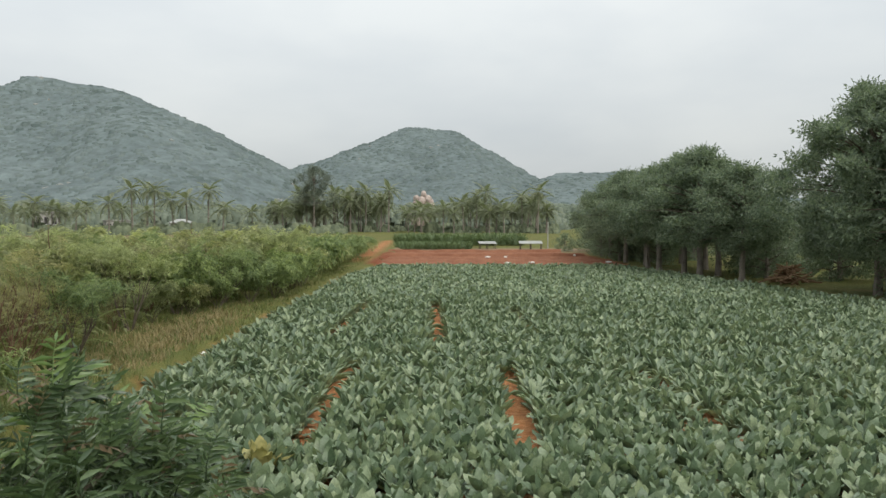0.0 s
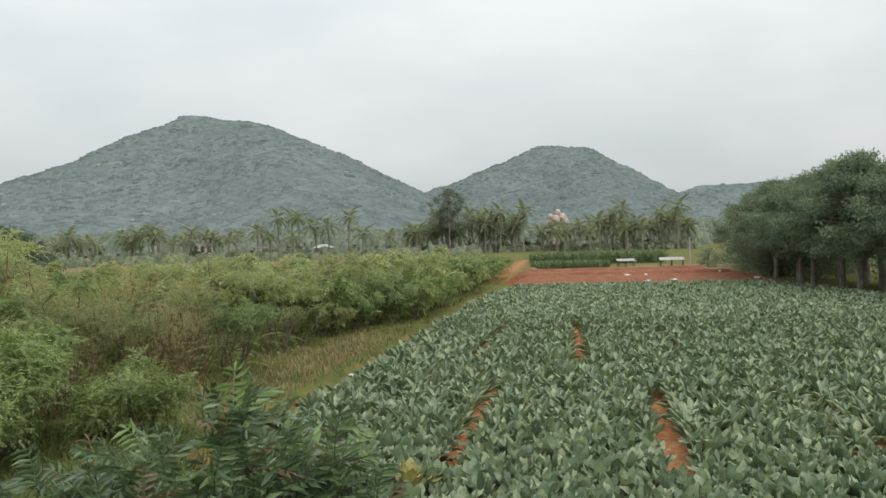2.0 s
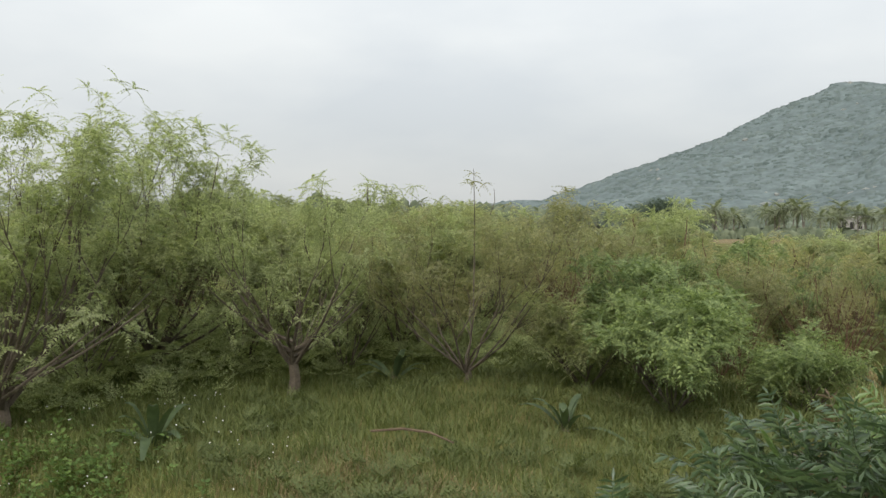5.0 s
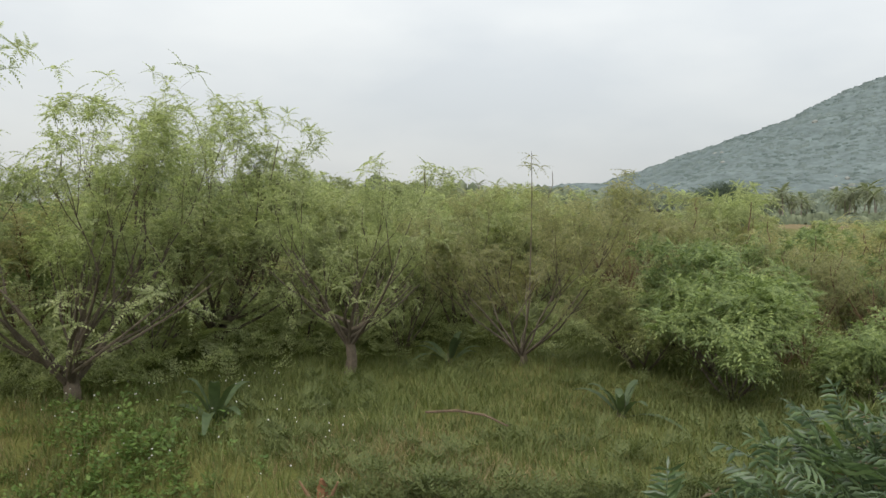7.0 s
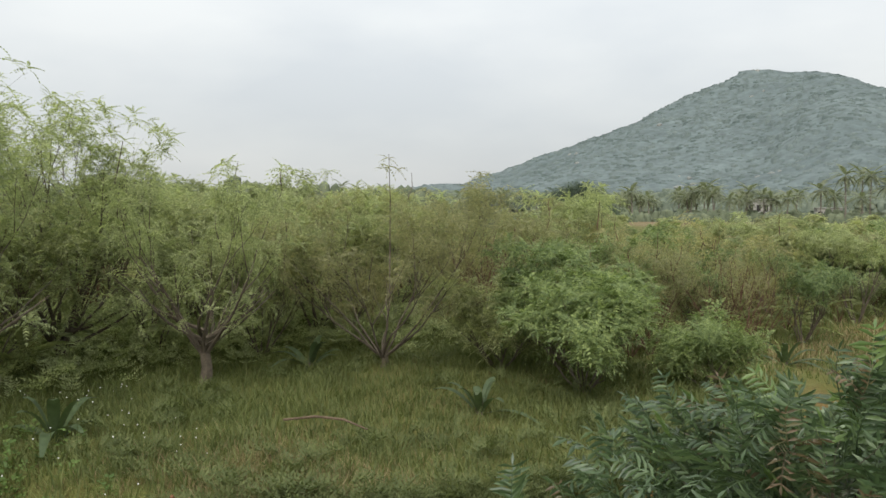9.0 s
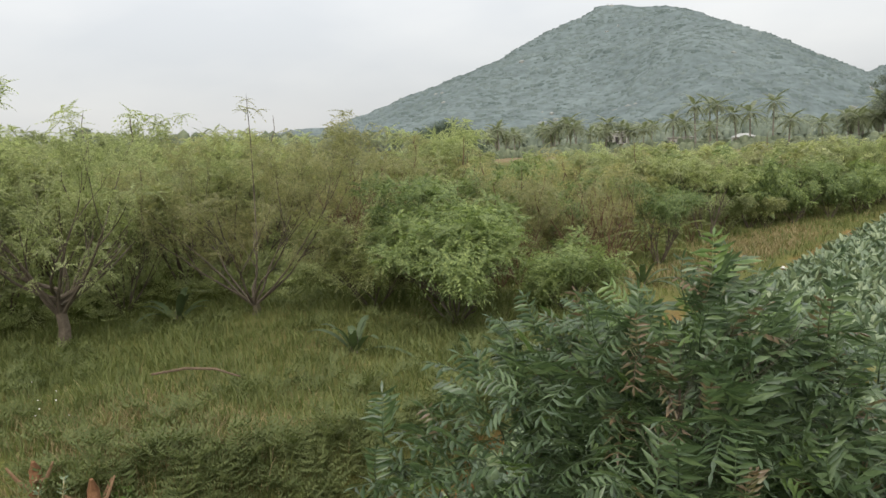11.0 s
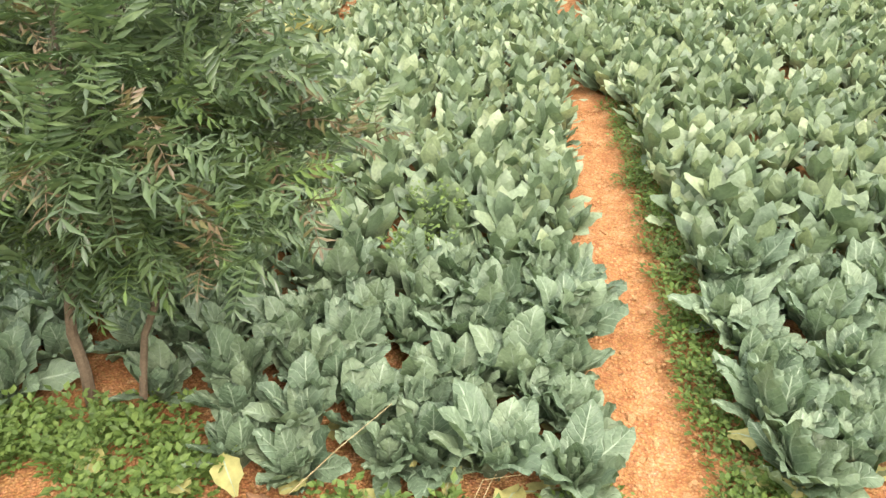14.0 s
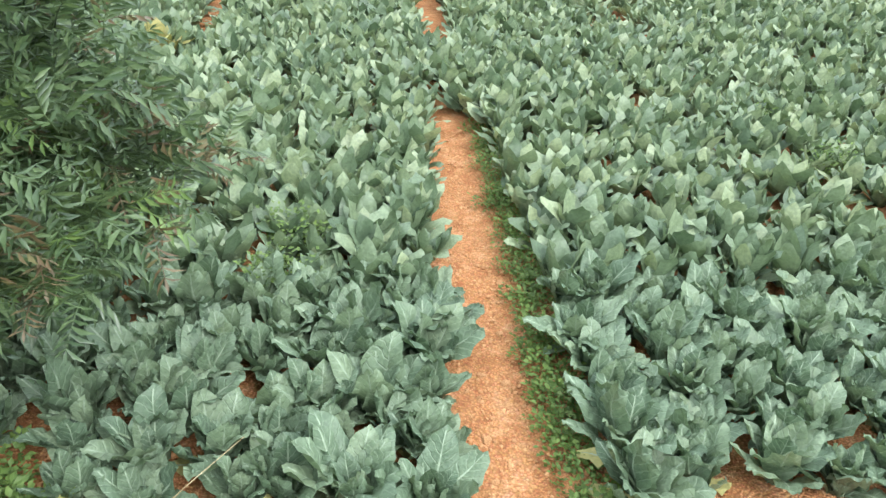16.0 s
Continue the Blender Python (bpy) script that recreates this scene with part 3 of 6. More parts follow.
def grow(seed, height, stems, spread, base_r, depth=3, lean=0.25, wander=0.22, fork=3, first=0.42, spring=0.0):
    """A branching skeleton: tapered limbs (points, radii) and tips (place, direction, level)."""
    r = random.Random(seed)
    limbs, tips = [], []

    def limb(p, d, length, radius, level):
        pts, rad, q, e = [p.copy()], [radius], p.copy(), d.copy()
        n = 5
        for k in range(n):
            e = (e + Vector((r.uniform(-1, 1), r.uniform(-1, 1), r.uniform(-0.4, 0.9))) * wander).normalized()
            q = q + e * length / n
            pts.append(q.copy())
            rad.append(radius * (1 - 0.62 * (k + 1) / n))
            if level >= 1 and k >= 1:
                tips.append((q.copy(), e.copy(), level))
        limbs.append((pts, rad, level))
        tips.append((q.copy(), e.copy(), level + 1))
        if level < depth:
            for j in range(fork):
                k = r.randint(2, n)
                side = Vector((r.uniform(-1, 1), r.uniform(-1, 1), r.uniform(-0.1, 0.8)))
                limb(pts[k], (e + side * spread).normalized(), length * r.uniform(0.45, 0.75), rad[k] * 0.75, level + 1)

    for s in range(stems):
        a = 2 * math.pi * (s + r.random() * 0.7) / stems
        d = Vector((math.cos(a) * lean, math.sin(a) * lean, 1)).normalized()
        limb(Vector((math.cos(a), math.sin(a), 0)) * base_r * 0.6 + Vector((0, 0, spring)), d, height * first * r.uniform(0.85, 1.15), base_r, 0)
    # bring the crown to its stated height
    rim = spring + 0.72 * (max(p.z for p, _, _ in tips) - spring)
    for p in {id(p): p for q in ([pts for pts, _, _ in limbs] + [[p for p, _, _ in tips]]) for p in q}.values():
        if p.z > rim:
            p.z = rim + (p.z - rim) * 0.6
    k = height / (max(p.z for p, _, _ in tips) - spring)
    for pts, _, _ in limbs:
        for p in pts:
            p.z = spring + (p.z - spring) * k
    for p, _, _ in tips:
        p.z = spring + (p.z - spring) * k
    return limbs, tips


def wood(limbs, lowest=9, sides=5):
    return joined([tube(p, rad, sides if lv == 0 else 4 if lv < 2 else 3) for p, rad, lv in limbs if lv <= lowest])


def hang(p, d, s):
    """A matrix that carries +Z to d with +Y turned to the ground, so that a leaf arches downwards."""
    down = Vector((0, 0, -1))
    y = down - d * down.dot(d)
    y = y.normalized() if y.length > 0.05 else d.orthogonal().normalized()
    x = y.cross(d)
    return np.array(((x.x * s, y.x * s, d.x * s, p.x), (x.y * s, y.y * s, d.y * s, p.y), (x.z * s, y.z * s, d.z * s, p.z), (0, 0, 0, 1)))


def leaf_spray(tips, template, per_tip, jitter, seed, size=(0.7, 1.2), up=0.1, keep=1.0, out=1.3):
    r = random.Random(seed)
    ms = []
    for p, d, lv in tips:
        for _ in range(per_tip):
            if r.random() > keep:
                continue
            e = Vector((r.uniform(-1, 1), r.uniform(-1, 1), r.uniform(-0.6, 1))) * out + d * 0.5 + Vector((0, 0, up))
            q = p + Vector((r.uniform(-1, 1), r.uniform(-1, 1), r.uniform(-1, 1))) * jitter
            ms.append(hang(q, e.normalized(), r.uniform(*size)))
    return scatter(*template, ms)


def umbel_spray(tips, templates, per_tip, jitter, seed, size, keep, clumps=0):
    """Leaf clusters at the twig ends, each leaning a little the way its twig points; with clumps, gathered into that many rounded heads with gaps between."""
    r = random.Random(seed)
    ms = [[] for _ in templates]
    heads = []
    if clumps:
        high = sorted(tips, key=lambda q: -q[0].z - 0.6 * math.hypot(q[0].x, q[0].y))[:max(clumps * 3, len(tips) * 2 // 3)]
        for p, d, lv in r.sample(high, min(clumps, len(high))):
            rad = r.uniform(0.6, 1.2) * jitter * 2.2
            for _ in range(per_tip):
                a, h = r.uniform(0, 6.283), r.uniform(-0.3, 1.0)
                q = math.sqrt(max(0.0, 1 - h * h)) * rad
                heads.append((p + Vector((math.cos(a) * q, math.sin(a) * q, h * rad * 0.6)), Vector((math.cos(a), math.sin(a), 1)), lv))
        heads += [t for t in tips if r.random() < 0.12]
    for p, d, lv in heads or [t for t in tips for _ in range(per_tip) if r.random() < keep]:
        e = (Vector((d.x, d.y, 0)) * 0.5 + Vector((r.uniform(-0.35, 0.35), r.uniform(-0.35, 0.35), 1))).normalized()
        q = p + Vector((r.uniform(-1, 1), r.uniform(-1, 1), r.uniform(-1, 1))) * (jitter * 0.3 if heads else jitter)
        ms[r.randrange(len(templates))].append(aim(q, e, r.uniform(0, 6.28), r.uniform(*size)))
    return joined([scatter(*t, q) for t, q in zip(templates, ms) if q])


FEATHER = frond(0.36, 8, 0.085, 0.036, 0.85)
FEATHER_FAR = blades(frond(0.40, 8, 0.12, 0.05, 0.85))


def twice_feathered(length, pinnae, pairs, leaf_len, leaf_wid, droop):
    """A soft compound leaf: side stalks along an arched stalk, each set with narrow leaflets."""
    side = blades(frond(length * 0.55, pairs, leaf_len, leaf_wid, 0.5))
    ms = []
    for k in range(pinnae):
        u = 0.25 + 0.7 * k / (pinnae - 1)
        p = Vector((0, length * droop * u * u, length * u * (1 - 0.25 * droop * u)))
        for sx in (-1, 1):
            d = Vector((sx, 0.25 + 0.5 * droop * u, 0.55 - 0.5 * droop * u)).normalized()
            ms.append(aim(p, d, 0.4 * sx, 1.1 - 0.6 * abs(u - 0.45)))
    return joined([scatter(*side, ms), blades(frond(length, 1, 0.01, 0.008, droop))])


def umbel(fronds, length, pairs, leaf_len, leaf_wid, droop, seed, rise=(5, 65)):
    """The leaf cluster at a twig's end: feathery leaves that spread all round and arch over, like a small umbrella."""
    r = random.Random(seed)
    one = blades(frond(length, pairs, leaf_len, leaf_wid, droop))
    ms = []
    for k in range(fronds):
        a, up = k * 2.39996 + r.uniform(-0.3, 0.3), radians(r.uniform(*rise))
        d = Vector((math.cos(a) * math.cos(up), math.sin(a) * math.cos(up), math.sin(up)))
        ms.append(hang(Vector((0, 0, 0)), d, r.uniform(0.7, 1.2)))
    return scatter(*one, ms)


UMBEL = [umbel(8, 0.15, 5, 0.038, 0.024, 0.7, 1, (0, 75)), umbel(7, 0.16, 5, 0.04, 0.024, 0.6, 2, (-5, 65))]
UMBEL_SMALL = [umbel(6, 0.12, 5, 0.032, 0.019, 1.0, 3, (-20, 70)), umbel(5, 0.13, 5, 0.032, 0.019, 1.1, 4, (-20, 70))]
UMBEL_FAR = [umbel(7, 0.2, 3, 0.1, 0.06, 0.95, 5, (-15, 65)), umbel(6, 0.22, 3, 0.1, 0.06, 0.9, 6, (-15, 65))]
UMBEL_DISTANT = [umbel(6, 0.24, 1, 0.17, 0.1, 0.95, 7, (-15, 65)), umbel(5, 0.26, 1, 0.17, 0.1, 0.9, 8, (-15, 65))]
FEATHER_SOFT = twice_feathered(0.24, 4, 4, 0.042, 0.026, 0.7)
SHRUB = "bushes in the scrub beside the field"


def shrub(name, m, seed, height, label, category="shrub", mats=(M_BARK, M_FEATHER), stems=5, lean=0.5, base_r=0.035, per_tip=2,
          template=FEATHER, keep=1.0, depth=2, first=0.5, spread=0.9, fork=3, bole=0.0, jitter=0.12, group=SHRUB, lowest=9, size=(0.7, 1.2), shoots=0, leader=0.0, clumps=0):
    ob = thing(name, m, label, category, group)
    limbs, tips = grow(seed, height, stems, spread, base_r, depth, lean, 0.2, fork, first, bole)
    r = random.Random(seed + 77)
    for _ in range(shoots):
        p, d, _lv = r.choice(tips)
        up = Vector((r.uniform(-0.25, 0.25), r.uniform(-0.25, 0.25), 1)) * height * r.uniform(0.1, 0.24)
        q = p + up * 0.5 + Vector((r.uniform(-0.05, 0.05), r.uniform(-0.05, 0.05), 0))
        limbs.append(([p, q, p + up], [0.009, 0.007, 0.004], 0))
        tips.extend([(p.lerp(p + up, k / 6), d, 2) for k in range(1, 7)])
    if leader:
        limbs.append(([Vector((0, 0, 0.1)), Vector((0.09, 0.05, leader * 0.3)), Vector((0.03, 0.11, leader * 0.55)), Vector((0.1, 0.06, leader * 0.8)), Vector((0.05, 0.08, leader))], [0.015, 0.012, 0.01, 0.007, 0.003], 0))
        tips.extend([(Vector((0.06, 0.08, leader - 0.09 * k)), Vector((math.cos(k * 2.4), math.sin(k * 2.4), 1)), 2) for k in range(9)])
    for k in range(9 if depth == 3 else 0):     # low boughs that reach out sideways and turn up
        a = k * 2.39996 + r.uniform(-0.3, 0.3)
        reach, z = height * r.uniform(0.28, 0.46), max(bole, 0.2) + r.uniform(0.0, 0.35)
        pts = [Vector((math.cos(a + 0.12 * j) * reach * j / 4, math.sin(a + 0.12 * j) * reach * j / 4, z + 0.1 * j + 0.035 * height * j * j / 4)) for j in range(5)]
        limbs.append((pts, [0.028, 0.024, 0.018, 0.012, 0.006], 0))
        for j in range(14):
            u = r.uniform(1.4, 4.0)
            p = pts[min(3, int(u))].lerp(pts[min(3, int(u)) + 1], u - min(3, int(u)))
            tips.append((p + Vector((r.uniform(-0.25, 0.25), r.uniform(-0.25, 0.25), r.uniform(-0.1, 0.3))), Vector((math.cos(a), math.sin(a), 0.6)), 2))
    if bole:
        limbs.append(([Vector((0, 0, -0.1)), Vector((0.03, 0.02, bole * 0.6)), Vector((0, 0, bole + 0.12))], [base_r * 4.0, base_r * 2.9, base_r * 2.6], 0))
    part("wood", wood(limbs, lowest), mats[0], ob, "bare branching stems")["kind"] = "stuff"
    if isinstance(template, list):
        foliage = umbel_spray(tips, template, per_tip, jitter, seed + 1, size, keep, clumps)
    else:
        foliage = leaf_spray(tips, template, per_tip, jitter, seed + 1, size, keep=keep)
    part("foliage", foliage, mats[1], ob, "fine feathery leaves")
    return ob


def stand(x, y, turn=0.0, sink=0.03, s=1.0):
    return pose(x, y, ground_z(x, y) - sink, 0, 0, turn) @ Matrix.Scale(s, 4)


# the nearest bushes and small trees of the scrub, one by one
shrub("small_tree", stand(-10.05, 1.0), 21, 3.9, "tall feathery light-green small tree with many crooked grey stems", "tree", mats=(M_BARK, M_FEATHER_L), stems=9, lean=1.1, base_r=0.034, template=UMBEL, per_tip=1, keep=0.42, size=(0.8, 1.35), depth=3, bole=0.2, first=0.36, spread=1.2, jitter=0.14)
shrub("small_tree", stand(-12.0, -1.0), 27, 4.7, "tall light-green feathery small tree at the end of the scrub", "tree", mats=(M_BARK, M_FEATHER_L), stems=7, lean=0.9, base_r=0.034, template=UMBEL, per_tip=1, keep=0.38, size=(0.8, 1.35), depth=3, bole=0.25, first=0.36, spread=1.1, jitter=0.14)
shrub("small_tree", stand(-12.2, 3.3), 22, 3.6, "tall feathery green small tree rising above the scrub", "tree", mats=(M_BARK, M_FEATHER_L), stems=7, lean=0.85, base_r=0.032, template=UMBEL, per_tip=1, keep=0.38, size=(0.8, 1.35), depth=3, bole=0.25, first=0.36, spread=1.1, jitter=0.14)
shrub("shrub", stand(-9.8, 4.3, 0, 0.0), 23, 2.35, "wide shrub with a thick stump trunk and thin yellowish leaves", mats=(M_BARK, M_FEATHER_L), stems=9, lean=1.25, base_r=0.024, template=UMBEL_SMALL, per_tip=1, keep=0.6, size=(0.9, 1.5), depth=3, bole=0.38, first=0.46, spread=0.95, fork=2, shoots=8, jitter=0.12)
shrub("shrub", stand(-9.1, 6.6, 0, 0.0), 24, 2.5, "open vase-shaped shrub with bare dark stems and sparse leaves", mats=(M_BARK, M_FEATHER_Y), stems=9, lean=0.9, base_r=0.018, template=UMBEL_SMALL, per_tip=2, keep=0.7, size=(0.8, 1.3), depth=2, bole=0.12, shoots=6, leader=2.95, first=0.7, spread=0.75, fork=3, jitter=0.12)
shrub("bush", stand(-6.3, 7.5), 25, 1.3, "dense bright green feathery bush on the grass", "bush", mats=(M_BARK, M_FEATHER_B), template=UMBEL, stems=10, lean=1.3, base_r=0.016, per_tip=9, clumps=44, depth=2, first=0.55, jitter=0.12, size=(0.9, 1.5), spread=1.1)
shrub("bush", stand(-7.4, 8.6), 26, 1.75, "dense bright green feathery bush behind another", "bush", mats=(M_BARK, M_FEATHER_B), template=UMBEL, stems=10, lean=1.2, base_r=0.016, per_tip=9, clumps=44, depth=2, first=0.55, jitter=0.13, size=(0.9, 1.5), spread=1.1)
shrub("bush", stand(-5.5, 8.9), 28, 0.95, "low bright green feathery bush beside taller ones", "bush", mats=(M_BARK, M_FEATHER_B), template=UMBEL, stems=7, lean=1.2, base_r=0.014, per_tip=1, depth=2, first=0.6, jitter=0.14)
shrub("bush", stand(-7.9, 7.7), 29, 1.35, "olive feathery bush with thin twigs on the grass", "bush", mats=(M_BARK, M_FEATHER), template=UMBEL, stems=7, lean=1.0, base_r=0.016, per_tip=1, depth=2, first=0.6, jitter=0.14)


def build_scrub():
    """The belt of bushes left of the field: a few kinds, each built once and then copied; fuller ones stand near."""
    specs = [("leafy green feathery bush", M_FEATHER, M_BARK, 2.3, 6),
             ("rounded yellow-green feathery bush", M_FEATHER, M_BARK, 2.0, 7),
             ("bright green leafy bush", M_FEATHER_B, M_BARK, 1.9, 7),
             ("thin olive bush with visible twigs", M_FEATHER_Y, M_BARK_RED, 2.1, 7),
             ("half-bare reddish-brown bush of dry twigs", M_FEATHER_Y, M_BARK_RED, 2.2, 9)]
    near_kinds, far_kinds = [], []
    for k, (label, leaf, bark, h, stems) in enumerate(specs):
        start = pose(-12.0 - 2.5 * k, 11.5 + k, 0.3)
        near_kinds.append(shrub("shrub", start, 40 + k, h, label, mats=(bark, leaf), stems=stems, lean=0.75, base_r=0.016, per_tip=(8, 8, 9, 5, 3)[k], template=UMBEL if k < 3 else UMBEL_SMALL,
                                depth=2, first=0.5, fork=3, jitter=0.13, clumps=(30, 30, 34, 34, 22)[k], size=(0.9, 1.5), spread=1.05, shoots=(5, 3, 0, 8, 12)[k]))
        far_kinds.append(shrub("shrub", pose(-20.0 - 2.5 * k, 30.0 + k, 0.1), 50 + k, h, label, mats=(bark, leaf), stems=6, lean=0.8, base_r=0.022, per_tip=(6, 6, 7, 4, 2)[k], template=UMBEL_FAR,
                               depth=2, first=0.5, fork=2, jitter=0.17, clumps=(18, 18, 20, 20, 14)[k], lowest=0, size=(0.9, 1.5), spread=1.05, shoots=(0, 0, 0, 3, 6)[k]))
    # plainer bushes past the near stretch, gathered into one belt of each kind
    belt = {k: [] for k in (0, 1, 2, 3, 4)}
    plain = {}
    for k, (label, leaf, bark, h, stems) in enumerate(specs):
        limbs, tips = grow(150 + k, h, 6, 1.05, 0.022, 2, 0.8, 0.2, 2, 0.5)
        plain[k] = umbel_spray(tips, UMBEL_DISTANT, (4, 4, 4, 3, 2)[k], 0.2, 160 + k, (1.0, 1.7), 1.0, (14, 14, 15, 14, 12)[k])
    r = random.Random(17)
    spots, tries = [], 0
    used = set()
    while len(spots) < 370 and tries < 20000:
        tries += 1
        y = r.uniform(-6.0, 66.0) if r.random() < 0.7 else r.uniform(-2, 26)
        edge = -7.5 - 0.8 * n2(0, y, 0.25, 2.0) + 1.2 * smooth(19, 28, y)
        x = edge - abs(r.gauss(0, 1)) * 14
        d = math.hypot(x, y)
        if x < -48 or (y < 9.3 and x > -10.8) or (y < 5.5 and x > -11.8) or any((x - a) ** 2 + (y - b) ** 2 < (0.95 + d * 0.022) ** 2 for a, b in spots):
            continue
        spots.append((x, y))
        red = n2(x, y, 0.11, 8.0) - 0.08 + 0.5 * math.exp(-((x + 9.5) ** 2 + (y - 13) ** 2) / 18)
        if y > 36:
            k = r.choice((0, 1, 2, 2))
        elif red > 0.12:
            k = r.choice((4, 4, 3))
        else:
            k = r.choice((0, 0, 1, 1, 1, 3, 2, 2, 4))
        s = r.choice((r.uniform(0.4, 0.65), r.uniform(0.55, 0.85), r.uniform(0.8, 1.12))) * (1.15 if x < -14 and y < 14 else 1) * (0.85 if y > 36 else 1)
        kind = (near_kinds if d < 21 else far_kinds)[k]
        m = stand(x, y, r.uniform(0, 360), 0.05, s)
        if y > 31 or x < -26:
            belt[k].append(np.array(m))
        elif kind.name in used:
            copy_thing(kind, m).matrix_basis = m
        else:
            kind.matrix_basis = m
            used.add(kind.name)
    for x, y, k, s in ((-9.6, 9.6, 4, 1.1), (-7.0, 12.4, 4, 0.95), (-9.4, 15.8, 4, 1.15), (-10.9, 10.8, 3, 1.15), (-11.6, 2.2, 1, 1.0), (-11.3, -1.0, 3, 1.05), (-12.2, 5.6, 0, 1.0), (-11.4, 7.6, 1, 0.95), (-10.2, -2.0, 0, 1.0), (-12.6, 1.0, 3, 1.1), (-8.9, 10.3, 4, 1.0), (-10.4, 12.2, 4, 1.05),
                       (-7.6, 10.9, 3, 0.8), (-8.4, 14.2, 4, 1.0), (-12.4, 9.2, 0, 1.1)):
        copy_thing(near_kinds[k], stand(x, y)).matrix_basis = stand(x, y, x * 77 % 360, 0.05, s)

    # the leafy green rows along the field's edge farther up
    for row, off in ((0, 0.0), (1, -1.5), (2, -3.0)):
        y = 22.5 + row
        while y < 68:
            x = -8.0 + 2.2 * smooth(20, 28, y) - 0.25 * smooth(48, 60, y) + off + r.uniform(-0.25, 0.25)
            m = stand(x, y, r.uniform(0, 360), 0.05, r.choice((r.uniform(0.5, 0.7), r.uniform(0.7, 0.95))) * (0.9 if y > 45 else 1))
            k = r.choice((2, 2, 1))
            if y < 33:
                copy_thing(far_kinds[k], m).matrix_basis = m
            else:
                belt[k].append(np.array(m))
            y += r.uniform(1.2, 1.9)

    for k, ms in belt.items():
        if ms:
            ob = new("scrub_belt", fast_mesh("scrub_belt", *(lambda q: (q[0], [q[1]]))(scatter(*plain[k], ms)), specs[k][1]))
            tagged(ob, specs[k][0] + " repeated through the far scrub", "scrub", kind="stuff")

    # tall rounded bushes that stand out of the rest
    full = [shrub("bush", stand(-11.9, 7.4), 56, 2.4, "tall rounded feathery bush with a full crown", "bush", mats=(M_BARK, M_FEATHER_L), stems=6, lean=0.6, base_r=0.022, per_tip=8, template=UMBEL,
                  depth=2, first=0.5, fork=3, jitter=0.15, spread=1.1, clumps=32, size=(0.8, 1.4)),
            shrub("bush", stand(-8.6, 11.6), 57, 2.0, "rounded bright green feathery bush in the scrub", "bush", mats=(M_BARK, M_FEATHER_B), stems=6, lean=0.75, base_r=0.022, per_tip=8, template=UMBEL,
                  depth=2, first=0.5, fork=3, jitter=0.15, spread=1.1, clumps=32, size=(0.8, 1.4))]
    for x, y, k, s in ((-12.7, 10.0, 0, 1.1), (-12.7, 14.2, 1, 1.05), (-8.3, 13.6, 1, 0.9), (-10.1, 19.5, 0, 1.0), (-7.0, 15.2, 1, 0.85), (-7.4, 18.9, 0, 0.9), (-16.4, 11.7, 0, 1.1),
                       (-15.7, 14.1, 1, 1.15), (-6.9, 25.2, 1, 0.95), (-6.6, 31.5, 0, 0.95), (-11.3, 23.5, 1, 1.05), (-20.5, 16.0, 0, 1.2), (-11.2, 12.9, 0, 1.2), (-14.2, 8.1, 0, 1.0), (-13.6, 5.9, 0, 1.05), (-15.2, 10.9, 0, 1.1), (-18.0, 9.0, 0, 1.1), (-16.5, 6.0, 0, 1.15)):
        m = stand(x, y, x * 131 % 360, 0.05, s)
        copy_thing(full[k], m).matrix_basis = m


build_scrub()


def build_undergrowth():
    """Knee-high feathery growth that fills the gaps between the bushes."""
    r = random.Random(19)
    for mat, n, sd in ((M_UNDER, 1500, 1), (M_UNDER, 900, 2)):
        ms = []
        while len(ms) < n:
            y = -4 + 62 * r.random() ** 1.3
            x = -7.3 - 1.0 * n2(0, y, 0.25, 2.0) - abs(r.gauss(0, 1)) * 9
            if (y < 9 and x > -11) or n2(x, y, 0.5, sd * 3.0) < -0.1:
                continue
            d = Vector((r.uniform(-1, 1), r.uniform(-1, 1), r.uniform(0.5, 1.6))).normalized()
            ms.append(hang(Vector((x, y, ground_z(x, y) + r.uniform(0, 0.45))), d, r.uniform(0.9, 1.9)))
        v, f = scatter(*FEATHER_FAR, ms)
        tagged(new("undergrowth", fast_mesh("undergrowth", v, [f], mat)), "tangled feathery undergrowth between the bushes", "undergrowth", kind="stuff")


build_undergrowth()


def build_shade_growth():
    """Low soft growth on the shaded ground under the small trees."""
    r = random.Random(37)
    ms = []
    while len(ms) < 2600:
        x, y = r.uniform(-16, -9.3), r.uniform(-3.5, 10.5)
        if x > -10.4 - 0.9 * n2(x, y, 0.7, 6.0) + 0.5 * smooth(5, 9, y) or n2(x, y, 0.9, 2.0) < -0.25:
            continue
        d = Vector((r.uniform(-1, 1), r.uniform(-1, 1), r.uniform(0.2, 1.2))).normalized()
        ms.append(hang(Vector((x, y, ground_z(x, y) + r.uniform(0.0, 0.75) * r.random())), d, r.uniform(0.8, 1.7)))
    v, f = scatter(*FEATHER_SOFT, ms)
    tagged(new("undergrowth", fast_mesh("undergrowth", v, [f], M_FEATHER_L)), "soft feathery seedlings covering the ground under small trees", "undergrowth", kind="stuff")


build_shade_growth()


